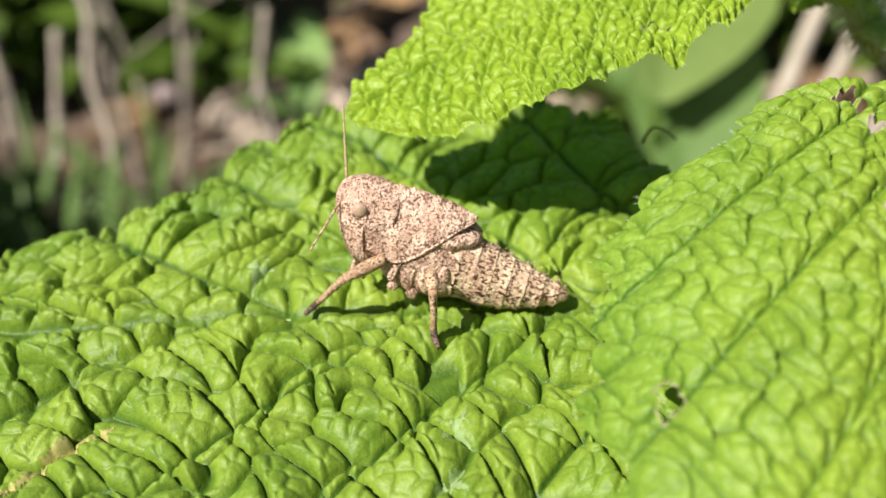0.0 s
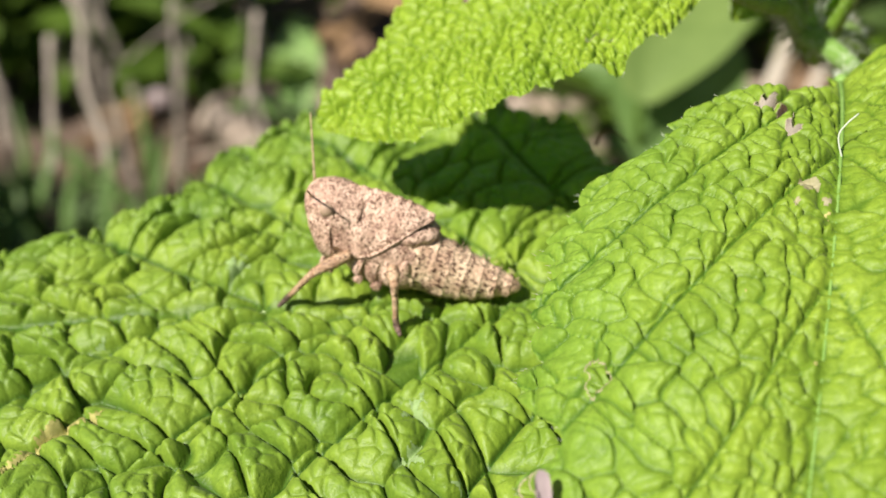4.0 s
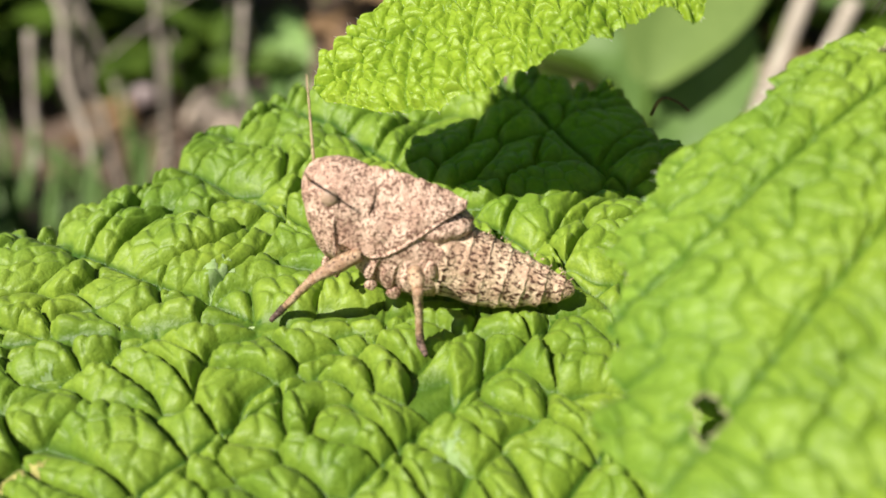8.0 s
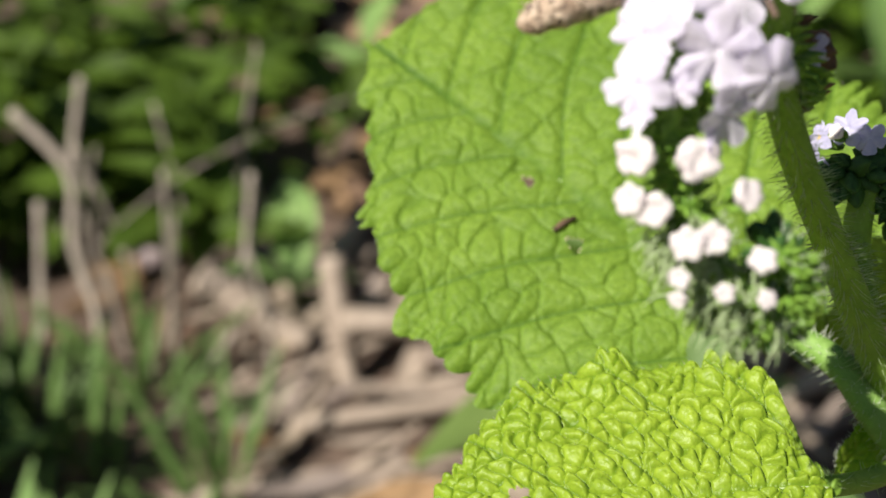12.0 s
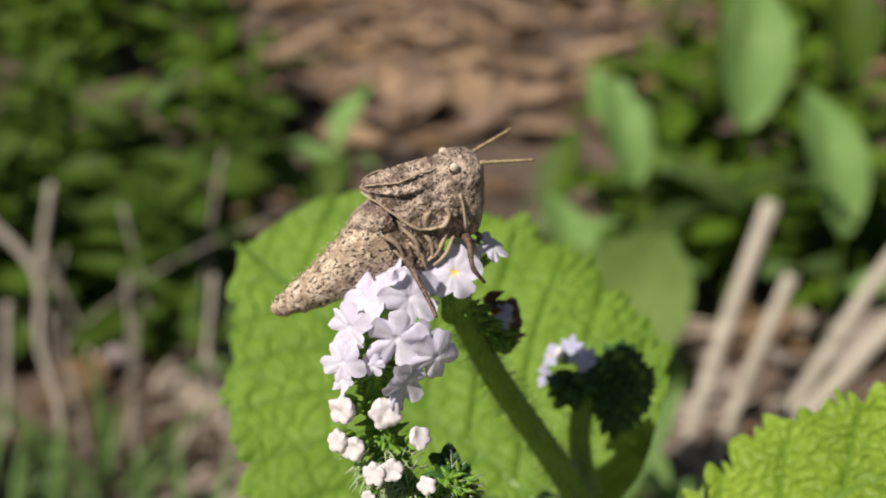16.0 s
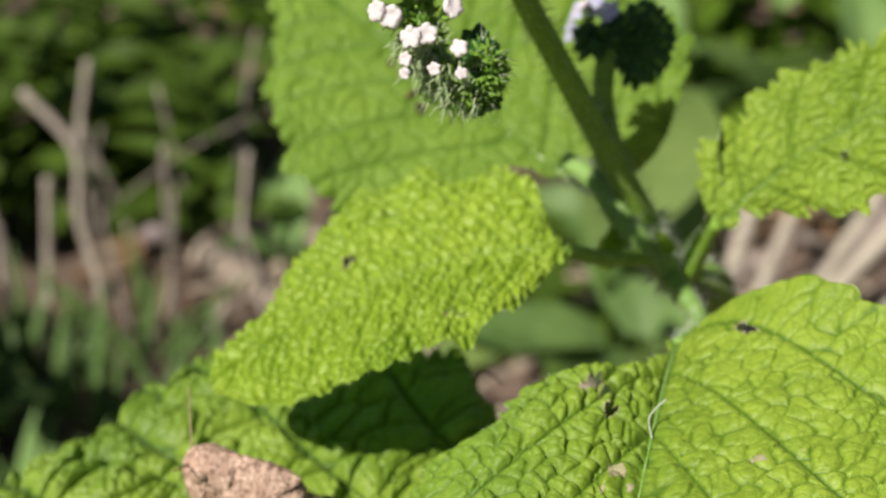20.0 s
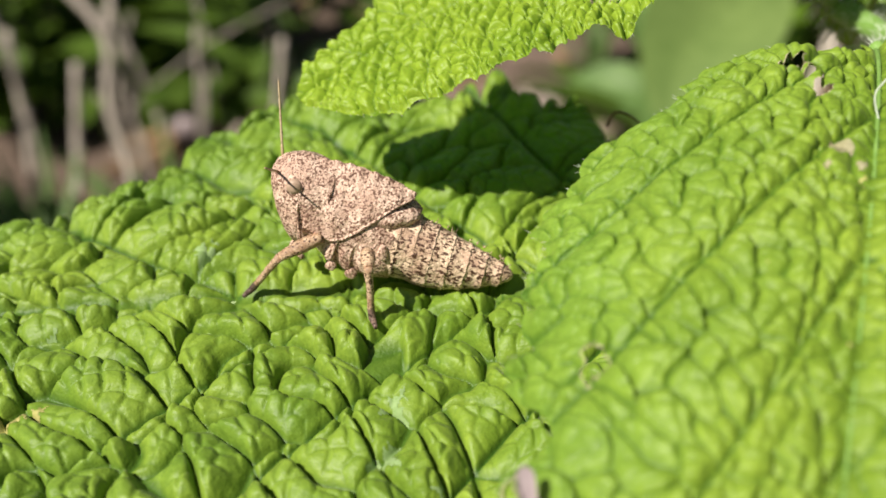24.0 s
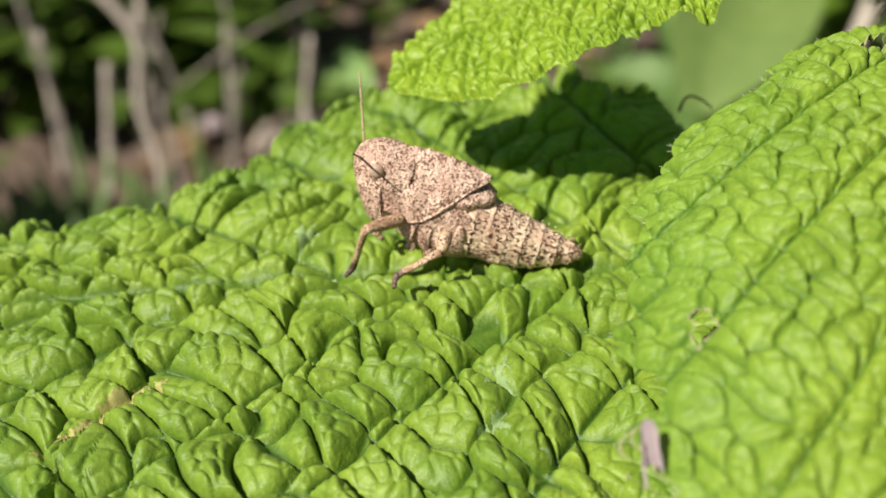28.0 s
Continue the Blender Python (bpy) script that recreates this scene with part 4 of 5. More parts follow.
def grasshopper(name, m, skin, belly, rim, eye, under, tip, label, seed, squeeze=1.0, grit=1.0):
    body = tagged(new(name), label, "grasshopper", "grasshoppers on the plant")
    body.empty_display_size = 0.005
    body.matrix_world = m
    rugged = grit > 1.5     # the rougher, more humped build
    # abdomen in overlapping rings
    prof = [(0.0, -0.05, -0.15, 0.05), (0.12, 0.005, -0.23, 0.105), (0.28, 0.05, -0.30, 0.155), (0.45, 0.09, -0.36, 0.195), (0.62, 0.13, -0.40, 0.225), (0.79, 0.175, -0.42, 0.245),
            (0.96, 0.225, -0.40, 0.25), (1.12, 0.265, -0.41, 0.265), (1.26, 0.285, -0.41, 0.275)]
    if rugged:
        prof = [(x, t + float(np.interp(x, (0.5, 1.26), (0, 0.11))), l + float(np.interp(x, (0.1, 0.6, 1.26), (0.02, 0.12, 0.08))), w) for x, t, l, w in prof]
    for i, (p, q) in enumerate(zip(prof, prof[1:])):
        g = 0.0015
        rows = [(p[0] - 0.025, p[1] + g, p[2] - g * 0.5, p[3] + g, 0.015), (p[0] + 0.04, p[1] + g * 0.9, p[2] - g * 0.5, p[3] + g, 0.02), (q[0], q[1], q[2], q[3], 0.012)]
        if i == 0:
            rows = [(-0.016, -0.092, -0.098, 0.004, 0.0), (-0.01, -0.07, -0.12, 0.025, 0.0), (0.01, -0.045, -0.15, 0.055, 0.01), (0.06, -0.02, -0.19, 0.085, 0.01)] + rows[2:]
        bm = fine_loft(rows, 44, 4, 0.006, seed, caps=False)
        for v in bm.verts:
            # small teeth along the hind rim and the back
            a = math.atan2(v.co.y, v.co.z)
            v.co.x -= 0.00009 * max(0, math.cos(13 * a)) * max(0, 1 - abs(v.co.x / CM - rows[0][0]) / 0.05)
        part("abdomen_ring", bm, belly, body)
    bristles, br = bmesh.new(), random.Random(seed + 90)
    for k in range(90):     # short stiff points along the back
        x = br.uniform(0.02, 1.15)
        top = float(np.interp(x, [q[0] for q in prof], [q[1] for q in prof]))
        y = br.uniform(-0.09, 0.09)
        o = c(x, y, top + 0.012 - 1.2 * y * y)
        tube(bristles, [o, o + c(br.uniform(-0.03, 0.0), 0.3 * y, br.uniform(0.012, 0.03))], [0.00006, 0.00001], 4)
    tagged(part("back_bristles", bristles, rim, body, "short stiff bristles along the back"), kind="stuff")
    fat = 0.0 if rugged else 0.03
    deep = 0.74 if rugged else 1.0
    part("thorax", fine_loft([(1.10, 0.20, -0.40 * deep, 0.25, 0), (1.3, 0.24, -0.43 * deep, 0.255 + fat, 0), (1.5, 0.30, -0.43 * deep, 0.26 + fat, 0), (1.7, 0.36, -0.36 * deep, 0.26 + fat, 0), (1.88, 0.36, -0.24 * deep, 0.25, 0)],
                             36, 4, 0.012 * grit, seed + 20, 3.2, 0.02 * grit ** 1.6), under, body, "speckled thorax with plated sides")
    for x, z, h, r in ((1.20, -0.04, 1.2, 0.07), (1.36, -0.16, 1.9, 0.08), (1.52, -0.20, 1.7, 0.08), (1.68, -0.20, 1.2, 0.07), (1.44, -0.34, 0.7, 0.08), (1.64, -0.32, 0.7, 0.07)):
        for sgn in (1, -1):
            bm = roughen(ball((0, 0, 0), r, flat=(0.75, 0.4, h), seg=20), 0.012, 1500, seed)
            bm.transform(Matrix.Translation(c(x, sgn * (0.25 + fat), z * deep)) @ Matrix.Rotation(0.3, 4, "Y"))
            part("side_plate", bm, under, body)
    for x in (1.28, 1.44, 1.60):
        for sgn in (1, -1):
            part("side_ridge", tube(bmesh.new(), smooth_path([c(x, sgn * 0.27, 0.02), c(x + 0.05, sgn * 0.285, -0.15), c(x + 0.02, sgn * 0.265, -0.32)], 9), [0.00012, 0.00022, 0.00012], 6), rim, body)
    # saddle: a roofed shield with a keel, its rear drawn to a point
    bm, nx, na = bmesh.new(), 48, 41
    grid = []
    for i in range(nx):
        u = i / (nx - 1)
        x = tip + (1.97 - tip) * u
        x1, x = x, (1.05 + (x - tip) * 0.55 / (1.6 - tip) if x < 1.6 else x)
        top = np.interp(x, (1.05, 1.2, 1.4, 1.65, 1.95), (0.445, 0.485, 0.525, 0.545, 0.525)) + 0.007 * math.sin(u * 47) * min(1, 4 * u)
        low = np.interp(x, (1.05, 1.2, 1.3, 1.4, 1.5, 1.6, 1.7, 1.8, 1.95), (0.43, 0.36, 0.27, 0.17, 0.07, -0.02, -0.05, -0.04, 0.0))
        if rugged:
            top = np.interp(x, (1.05, 1.2, 1.4, 1.65, 1.95), (0.595, 0.625, 0.625, 0.60, 0.54)) + 0.010 * math.sin(u * 61) * min(1, 4 * u)
            low = np.interp(x, (1.05, 1.2, 1.3, 1.4, 1.5, 1.6, 1.7, 1.8, 1.95), (0.57, 0.46, 0.36, 0.25, 0.15, 0.08, 0.05, 0.04, 0.06))
        half = np.interp(x, (1.05, 1.2, 1.3, 1.4, 1.5, 1.7, 1.95), (0.03, 0.16, 0.225, 0.27, 0.295, 0.305, 0.30))
        row = []
        for k in range(na):
            w = -1 + 2 * k / (na - 1)
            aw = abs(w)
            y = math.copysign(half * (1 - (1 - aw) ** 1.55), w) if aw else 0
            z = top - (top - low) * aw ** 1.55 + 0.022 * max(0, 1 - aw / 0.12) + (0.016 if rugged else 0.005) * math.exp(-((aw - 0.30) / 0.05) ** 2)
            dent = 0.025 * (grit - 0.7) * (math.exp(-((x1 - 1.64) / 0.022) ** 2) + 0.8 * math.exp(-((x1 - 1.79) / 0.02) ** 2) - 0.7 * math.exp(-((x1 - 1.71) / 0.03) ** 2)) * min(1, max(0, aw - 0.3) * 3)
            y *= 1 - dent * 3
            if rugged:      # a crest that stands out over a deep fold along each side
                part_way = min(1, max(0, (2.0 - x) / 0.35)) * min(1, max(0, (x - 1.05) / 0.12))
                y += math.copysign(part_way * (0.035 * math.exp(-((aw - 0.30) / 0.07) ** 2) - 0.085 * math.exp(-((aw - 0.43) / 0.06) ** 2) + 0.02 * math.exp(-((aw - 0.62) / 0.1) ** 2)), w) if aw else 0
            row.append(bm.verts.new(c(x1, y, z)))
        grid.append(row)
    for a, b in zip(grid, grid[1:]):
        for k in range(na - 1):
            bm.faces.new((a[k], b[k], b[k + 1], a[k + 1]))
    roughen(bm, 0.006 * grit, 1700, seed + 40)
    roughen(bm, 0.012 * (grit - 1), 500, seed + 41)
    carina = {sgn: [grid[i][round((na - 1) * (0.5 + sgn * 0.15))].co + Vector((0, sgn * 0.00006, 0.00012)) for i in range(3, nx, 4)] for sgn in (1, -1)}
    edge = {sgn: [grid[i][0 if sgn < 0 else na - 1].co.copy() for i in range(0, 36, 3)] for sgn in (1, -1)}
    inner = bmesh.ops.extrude_face_region(bm, geom=bm.faces[:])
    for v in [e for e in inner["geom"] if isinstance(e, bmesh.types.BMVert)]:
        v.co.y *= 0.94
        v.co.z -= 0.0003
    bmesh.ops.recalc_face_normals(bm, faces=bm.faces)
    part("pronotum", bm, skin, body, "arched keeled shield over the thorax")
    for sgn in (1, -1):
        part("pronotum_rim", tube(bmesh.new(), edge[sgn], [0.00008, 0.00016, 0.00016, 0.00012], 6), rim, body, "pale thickened rim of the shield")
        if rugged:
            part("side_keel", tube(bmesh.new(), carina[sgn], [0.00005, 0.0001, 0.00008], 6), rim, body, "fine pale keel along the shield")
    if rugged:
        for sgn in (1, -1):
            for path in ([(1.70, 0.302, 0.05), (1.80, 0.315, 0.03), (1.885, 0.312, 0.10), (1.88, 0.302, 0.17)], [(1.66, 0.295, 0.10), (1.69, 0.312, 0.19), (1.75, 0.30, 0.21)],
                         [(1.45, 0.272, 0.16), (1.50, 0.292, 0.0), (1.47, 0.285, -0.14)], [(1.58, 0.275, 0.06), (1.62, 0.292, -0.08), (1.57, 0.285, -0.22)], [(1.24, 0.272, 0.22), (1.33, 0.292, 0.08), (1.34, 0.287, -0.08)],
                         [(1.50, 0.27, -0.24), (1.64, 0.285, -0.19), (1.80, 0.285, -0.06)], [(1.54, 0.27, -0.31), (1.70, 0.28, -0.25), (1.84, 0.28, -0.12)]):
                part("side_ridge", tube(bmesh.new(), smooth_path([c(x, sgn * y, z) for x, y, z in path], 13), [0.00012, 0.00025, 0.00022, 0.00014], 6), rim, body)
    part("wing_pad", fine_loft([(1.0, 0.345, 0.32, 0.03, 0), (1.08, 0.375, 0.25, 0.14, 0), (1.2, 0.41, 0.14, 0.235, 0), (1.40, 0.45, 0.06, 0.262, 0)] if rugged else [(0.96, 0.30, 0.24, 0.08, 0), (1.04, 0.345, 0.16, 0.16, 0), (1.18, 0.36, 0.09, 0.225, 0), (1.40, 0.33, 0.06, 0.25, 0)], 32, 3, 0.006, seed + 60), skin, body)
    # head: deep, with a steep face
    head = part("head", fine_loft([(1.78, 0.48, -0.18, 0.25, 0), (1.88, 0.50, -0.28, 0.27, 0.01), (1.97, 0.515, -0.32, 0.283, 0.02), (2.06, 0.53, -0.31, 0.285, 0.02), (2.15, 0.52, -0.23, 0.265, 0.02),
                                   (2.24, 0.49, -0.08, 0.23, 0.015), (2.31, 0.45, 0.06, 0.18, 0), (2.36, 0.40, 0.17, 0.12, 0), (2.385, 0.35, 0.24, 0.06, 0)], 44, 5, 0.007 * grit, seed + 80, 2.3, 0.022 * (grit - 1)), skin, body, "deep speckled head with a steep face")
    for sgn in (1, -1):
        ey, ez, er = (0.205, 0.44, 0.046) if rugged else (0.235, 0.335, 0.078)
        part("eye", ball((2.12, sgn * ey, ez), er, flat=(1.0, 0.62, 0.95)), eye, head, "bulging oval compound eye")
        ring = [c(2.12 + 1.03 * er * math.cos(a), sgn * (ey + 0.017), ez + 0.97 * er * math.sin(a)) for a in [2.6 + k * 0.3 for k in range(11)]]
        part("eye_rim", tube(bmesh.new(), ring, [0.00005, 0.00014, 0.00005], 6), EYE_DARK, head, "dark rim under the eye")
        part("cheek_ridge", tube(bmesh.new(), smooth_path([c(2.06, sgn * 0.275, 0.22), c(2.03, sgn * 0.297, 0.08), c(1.96, sgn * 0.288, -0.14)], 7), 0.00015, 6), rim, head)
        part("palp", tube(bmesh.new(), smooth_path([c(2.02, sgn * 0.10, -0.26), c(2.06, sgn * 0.14, -0.34), c(2.0, sgn * 0.15, -0.38)], 7), 0.00028, 7), skin, head)
        part("palp", tube(bmesh.new(), smooth_path([c(1.95, sgn * 0.12, -0.28), c(1.98, sgn * 0.17, -0.36), c(1.92, sgn * 0.18, -0.40)], 7), 0.00024, 7), skin, head)
    for ob in body.children_recursive:      # its build, short or long
        for v in ob.data.vertices:
            v.co.x = 0.012 + (v.co.x - 0.012) * squeeze
    return body


def antenna(body, base, tip, mat, label="thin ringed antenna", thick=1.0):
    """A thin feeler; its own origin is at its base."""
    o = c(*base)
    path = [(c(*tip) - o) * (i / 10) for i in range(11)]
    ob = part("antenna", tube(bmesh.new(), path, [thick * (0.00013 if i % 2 else 0.00010) * (1.15 - 0.05 * i) for i in range(11)], 7), mat, body, label)
    ob.location = o
    return ob


def body_pose(tail, head):
    """The pose of a grasshopper with its tail's tip and the middle of its head at two places (cm)."""
    d = (c(*head) - c(*tail)).normalized()
    left = Vector((0, 0, 1)).cross(d).normalized()
    r = Matrix((d, left, d.cross(left))).transposed().to_4x4()
    return Matrix.Translation(c(*tail)) @ r


def leg(body, m, joints, mat, name, label, thick=0.8):
    """Thigh, shin and foot through four places of the world (cm)."""
    inv = m.inverted()
    p = [tuple(inv @ c(*q) / CM) for q in joints]
    top = limb(name, [p[0], tuple((Vector(p[0]) + Vector(p[1])) / 2), p[1]], [0.055 * thick, 0.062 * thick, 0.04 * thick], mat, body, label)
    rel = [tuple(Vector(q) - Vector(p[0])) for q in p]
    shin = limb("shin", [rel[1], tuple((Vector(rel[1]) + Vector(rel[2])) / 2), rel[2], rel[3]], [0.038 * thick, 0.03 * thick, 0.03 * thick, 0.018 * thick], mat, top, "thin shin with a small dark foot")
    shin.data.materials.append(DARK_LEG)
    ankle = (Vector(rel[2]) - Vector(rel[1])) * CM
    for f in shin.data.polygons:
        f.material_index = 1 if f.center.dot(ankle) > 0.86 * ankle.dot(ankle) else 0
    return top, shin, [Vector(q) for q in p]


POSE_1 = body_pose((0.776, 8.424, 35.674), (-1.125, 8.676, 36.16))
hopper_1 = grasshopper("grasshopper", POSE_1, PINK_SKIN, PINK_BELLY, PINK_SKIN, EYE, PINK_SKIN, 1.05, "pinkish-brown speckled young grasshopper sitting on a green leaf", 1, 0.94)
FRONT = leg(hopper_1, POSE_1, [(-0.954, 8.366, 36.05), (-1.302, 8.212, 35.943), (-1.62, 8.42, 35.47), (-1.69, 8.34, 35.44)], LEG_SKIN, "front_leg", "banded brown front leg", 1.05)
MIDDLE = leg(hopper_1, POSE_1, [(-0.539, 8.163, 36.021), (-0.52, 7.98, 36.001), (-0.511, 7.96, 35.50), (-0.47, 7.84, 35.47)], LEG_SKIN, "middle_leg", "banded brown middle leg", 1.1)
far_antenna = antenna(hopper_1, (2.26, -0.06, 0.40), (2.48, -0.42, 0.92), FEELER)
near_antenna = antenna(hopper_1, (2.24, 0.12, 0.36), (2.38, 0.52, -0.02), LEG_SKIN)

POSE_2 = body_pose((0.10, 10.79, 41.90), (1.96, 11.2, 42.74))
hopper_2 = grasshopper("grasshopper", POSE_2, BROWN_SKIN, BROWN_BELLY, RIM_SKIN, EYE_GLINT, SHADED_SKIN, 1.27, "grey-brown speckled young grasshopper on a flower spike", 2, 0.98, 2.0)
leg(hopper_2, POSE_2, [(1.4, 10.95, 42.3), (1.45, 10.6, 42.35), (1.63, 10.3, 42.1), (1.66, 10.24, 42.03)], DARK_LEG, "middle_leg", "dark brown middle leg")
leg(hopper_2, POSE_2, [(1.93, 11.1, 42.45), (1.97, 10.8, 42.5), (2.0, 10.54, 42.36), (2.1, 10.52, 42.22)], DARK_LEG, "front_leg", "dark brown front leg")
antenna(hopper_2, (2.29, 0.06, 0.37), (2.76, 0.2, 0.33), FEELER, thick=1.7)
antenna(hopper_2, (2.31, -0.1, 0.33), (2.81, -0.1, 0.08), FEELER, thick=1.6)


# ---- small marks on the leaves ----
def crust(name, leaf, spots, mat, label, seed=1, lift=0.003):
    """A thin film that lies on a leaf's own relief, over round spots (x, y, radius in cm)."""
    me = leaf.data
    co = np.empty(len(me.vertices) * 3, np.float32)
    me.vertices.foreach_get("co", co)
    co = co.reshape(-1, 3) + np.array(leaf.location)
    no = np.empty(len(me.vertices) * 3, np.float32)
    me.vertices.foreach_get("normal", no)
    no = no.reshape(-1, 3)
    x, y = co[:, 0] / CM, co[:, 1] / CM
    inside = np.zeros(len(co), bool)
    for px, py, r in spots:
        d, a = np.hypot(x - px, y - py), np.arctan2(y - py, x - px)
        inside |= d < r * (0.75 + 0.3 * np.sin(3 * a + px * 9 + seed) + 0.25 * np.sin(7 * a + seed))
    loops = np.empty(len(me.loops), np.int32)
    me.loops.foreach_get("vertex_index", loops)
    quads = loops.reshape(-1, 4)
    quads = quads[inside[quads].all(axis=1)]
    used, index = np.unique(quads, return_inverse=True)
    up = np.where(no[used, 2:3] < 0, -1, 1) * no[used]
    return part(name, sheet(name, (co[used] - np.array(leaf.location) + up * lift * CM).tolist(), index.reshape(-1, 4).tolist()), mat, leaf, label)


low = LEAVES["low"]
for i, (x, y, r) in enumerate(((-0.32, 6.92, 0.13), (-0.35, 6.41, 0.15), (-2.2, 8.95, 0.14), (-3.38, 7.98, 0.06), (0.06, 6.1, 0.06))):
    crust("silk_patch", low, [(x, y, r), (x + 0.4 * r, y + 0.9 * r, 0.5 * r)], SILK, "greyish white fuzzy patch on the leaf", i)
trail = smooth_path([(-3.18, 7.06, 0), (-3.49, 6.88, 0), (-3.65, 6.69, 0), (-3.81, 6.39, 0), (-4.1, 6.3, 0)], 30)
crust("eaten_trail", low, [(p.x, p.y, 0.045 + 0.03 * math.sin(i * 1.7) ** 2) for i, p in enumerate(trail)], SCAR, "yellowish-brown dried scar trail", 3, 0.004)
back = LEAVES["back"]
part("awn", tube(bmesh.new(), [p - low.location for p in smooth_path([c(1.72, 11.0, 35.75), c(1.77, 11.01, 35.89), c(1.85, 11.03, 35.92), c(1.97, 11.0, 35.88), c(2.07, 10.95, 35.81)], 16)], [0.00018, 0.0001], 6), DRY, low, "thin dark curved bristle at the rim")
right = LEAVES["right"]
part("thread", tube(bmesh.new(), [p - right.location for p in smooth_path([c(3.49, 8.04, 37.73), c(3.38, 7.98, 37.66), c(3.31, 7.91, 37.57), c(3.35, 7.78, 37.38)], 16)], [0.00008, 0.00008], 6), HAIR, right, "white silk thread")
for x, y, r in ((3.0, 7.0, 0.05), (2.2, 6.2, 0.035), (4.2, 6.6, 0.05), (2.6, 5.6, 0.04), (4.6, 7.3, 0.04)):
    crust("dry_speck", right, [(x, y, r)], SCAR, "small brown dried speck", 5, 0.003)
curl = bmesh.new()
for k in range(9):      # a shrivelled grey scrap rolled up at its rim
    a = k / 8 * 4.2
    ring = [c(0.60 + 0.07 * math.cos(a) * (1 - 0.05 * k) + 0.04 * q, 4.9 + 0.05 * math.sin(a) - 0.12 * q, 36.56 + 0.07 * math.sin(a) - 0.28 * q) - right.location for q in (0, 0.35, 0.7, 1.0)]
    row = [curl.verts.new(p + noise.noise_vector(p * 900) * 0.0002) for p in ring]
    if k:
        for u in range(3):
            curl.faces.new((last[u], last[u + 1], row[u + 1], row[u]))
    last = row
part("dead_scrap", curl, FADED, right, "shrivelled grey dead scrap at the rim")
bpy.context.view_layer.update()


def drop(leaf, x, y):
    """The point of a leaf under a place (cm), in the leaf's own space."""
    hit, p, nrm, _ = leaf.ray_cast(c(x, y, 46) - leaf.location, Vector((0, 0, -1)))
    return p if hit else Vector((0, 0, 0))


ends = [drop(back, x, y) for x, y in ((0.84, 14.44), (0.95, 14.49), (1.08, 14.54))]
part("twig_bit", tube(bmesh.new(), [p + Vector((0, -0.0004, 0.0003)) for p in ends], [0.0003, 0.0004, 0.0002], 6), DRY, back, "short dark bit of twig")
# young hairy leaves at the joint of the stem
for a, b2, r in (((3.36, 12.02, 36.85), (3.78, 12.3, 37.45), 0.27), ((4.3, 12.1, 36.9), (4.0, 11.8, 37.5), 0.14), ((4.5, 12.2, 36.8), (4.75, 12.0, 37.6), 0.16)):
    m = tuple((p + q) / 2 + d for p, q, d in zip(a, b2, (0.0, -0.08, 0.05)))
    blade("young_leaf", LEAF_YOUNG, plant, [a, m, b2], (0.3, -0.8, 0.5), [(0, 0.04), (0.3, r), (0.7, r * 0.8), (1, 0.02)], [(0, 0.04), (0.3, r), (0.7, r * 0.8), (1, 0.02)], fold=(0.5, 0.5), vein_gap=0.2,
          cell=0.09, relief=0.02, teeth=8, tooth=0.02, ruffle=0.03, seed=int(r * 100), n=(60, 40), rib=0.02, label="small folded hairy young leaf")
blade("leaf_lobe", LEAF_OLD, plant, [(4.92, 11.78, 38.05), (4.72, 11.9, 38.4), (4.78, 12.1, 38.8)], (0.9, -0.5, -0.1), [(0, 0.1), (0.3, 0.24), (0.7, 0.22), (1, 0.04)], [(0, 0.1), (0.3, 0.2), (0.7, 0.18), (1, 0.04)], vein_gap=0.3,
      cell=0.14, relief=0.03, teeth=9, tooth=0.04, ruffle=0.03, seed=3, n=(90, 60), rib=0.02, label="dark folded lobe of a young leaf")


# ---- weeds, straw and litter behind ----
def weed_leaf_mesh(length, width, seed, mat):
    """A curved pointed leaf with a folded midrib, from its base along +x."""
    rng = random.Random(seed)
    n, m, verts, faces = 10, 7, [], []
    droop = rng.uniform(0.2, 0.7)
    for i in range(n):
        u = i / (n - 1)
        w = width * (max(0.0, math.sin(math.pi * min(1, u * 0.92 + 0.04))) ** 0.8) * (1 - 0.35 * u)
        for k in range(m):
            v = -1 + 2 * k / (m - 1)
            verts.append((length * (u - 0.12 * droop * u * u), v * w, length * (0.25 * u - droop * 0.6 * u * u) + 0.35 * abs(v) * w + 0.05 * w * math.sin(9 * u + 4 * v)))
    for i in range(n - 1):
        for k in range(m - 1):
            a = i * m + k
            faces.append((a, a + m, a + m + 1, a + 1))
    me = sheet("leaf", verts, faces)
    me.materials.append(mat)
    me.shade_smooth()
    return me


WEED_MESHES = {kind: [weed_leaf_mesh(*size, i + 10, mat) for i, size in enumerate(((0.05, 0.014), (0.065, 0.017), (0.04, 0.013), (0.075, 0.013)))] for kind, mat in (("light", WEED), ("dark", WEED_DARK))}
GRASS_LIGHT = [weed_leaf_mesh(0.16, 0.004, 52, WEED_BROAD), weed_leaf_mesh(0.22, 0.005, 53, WEED_BROAD)]
GRASS_MESHES = [weed_leaf_mesh(0.16, 0.004, 50, WEED_SAGE), weed_leaf_mesh(0.22, 0.005, 51, WEED_SAGE)]


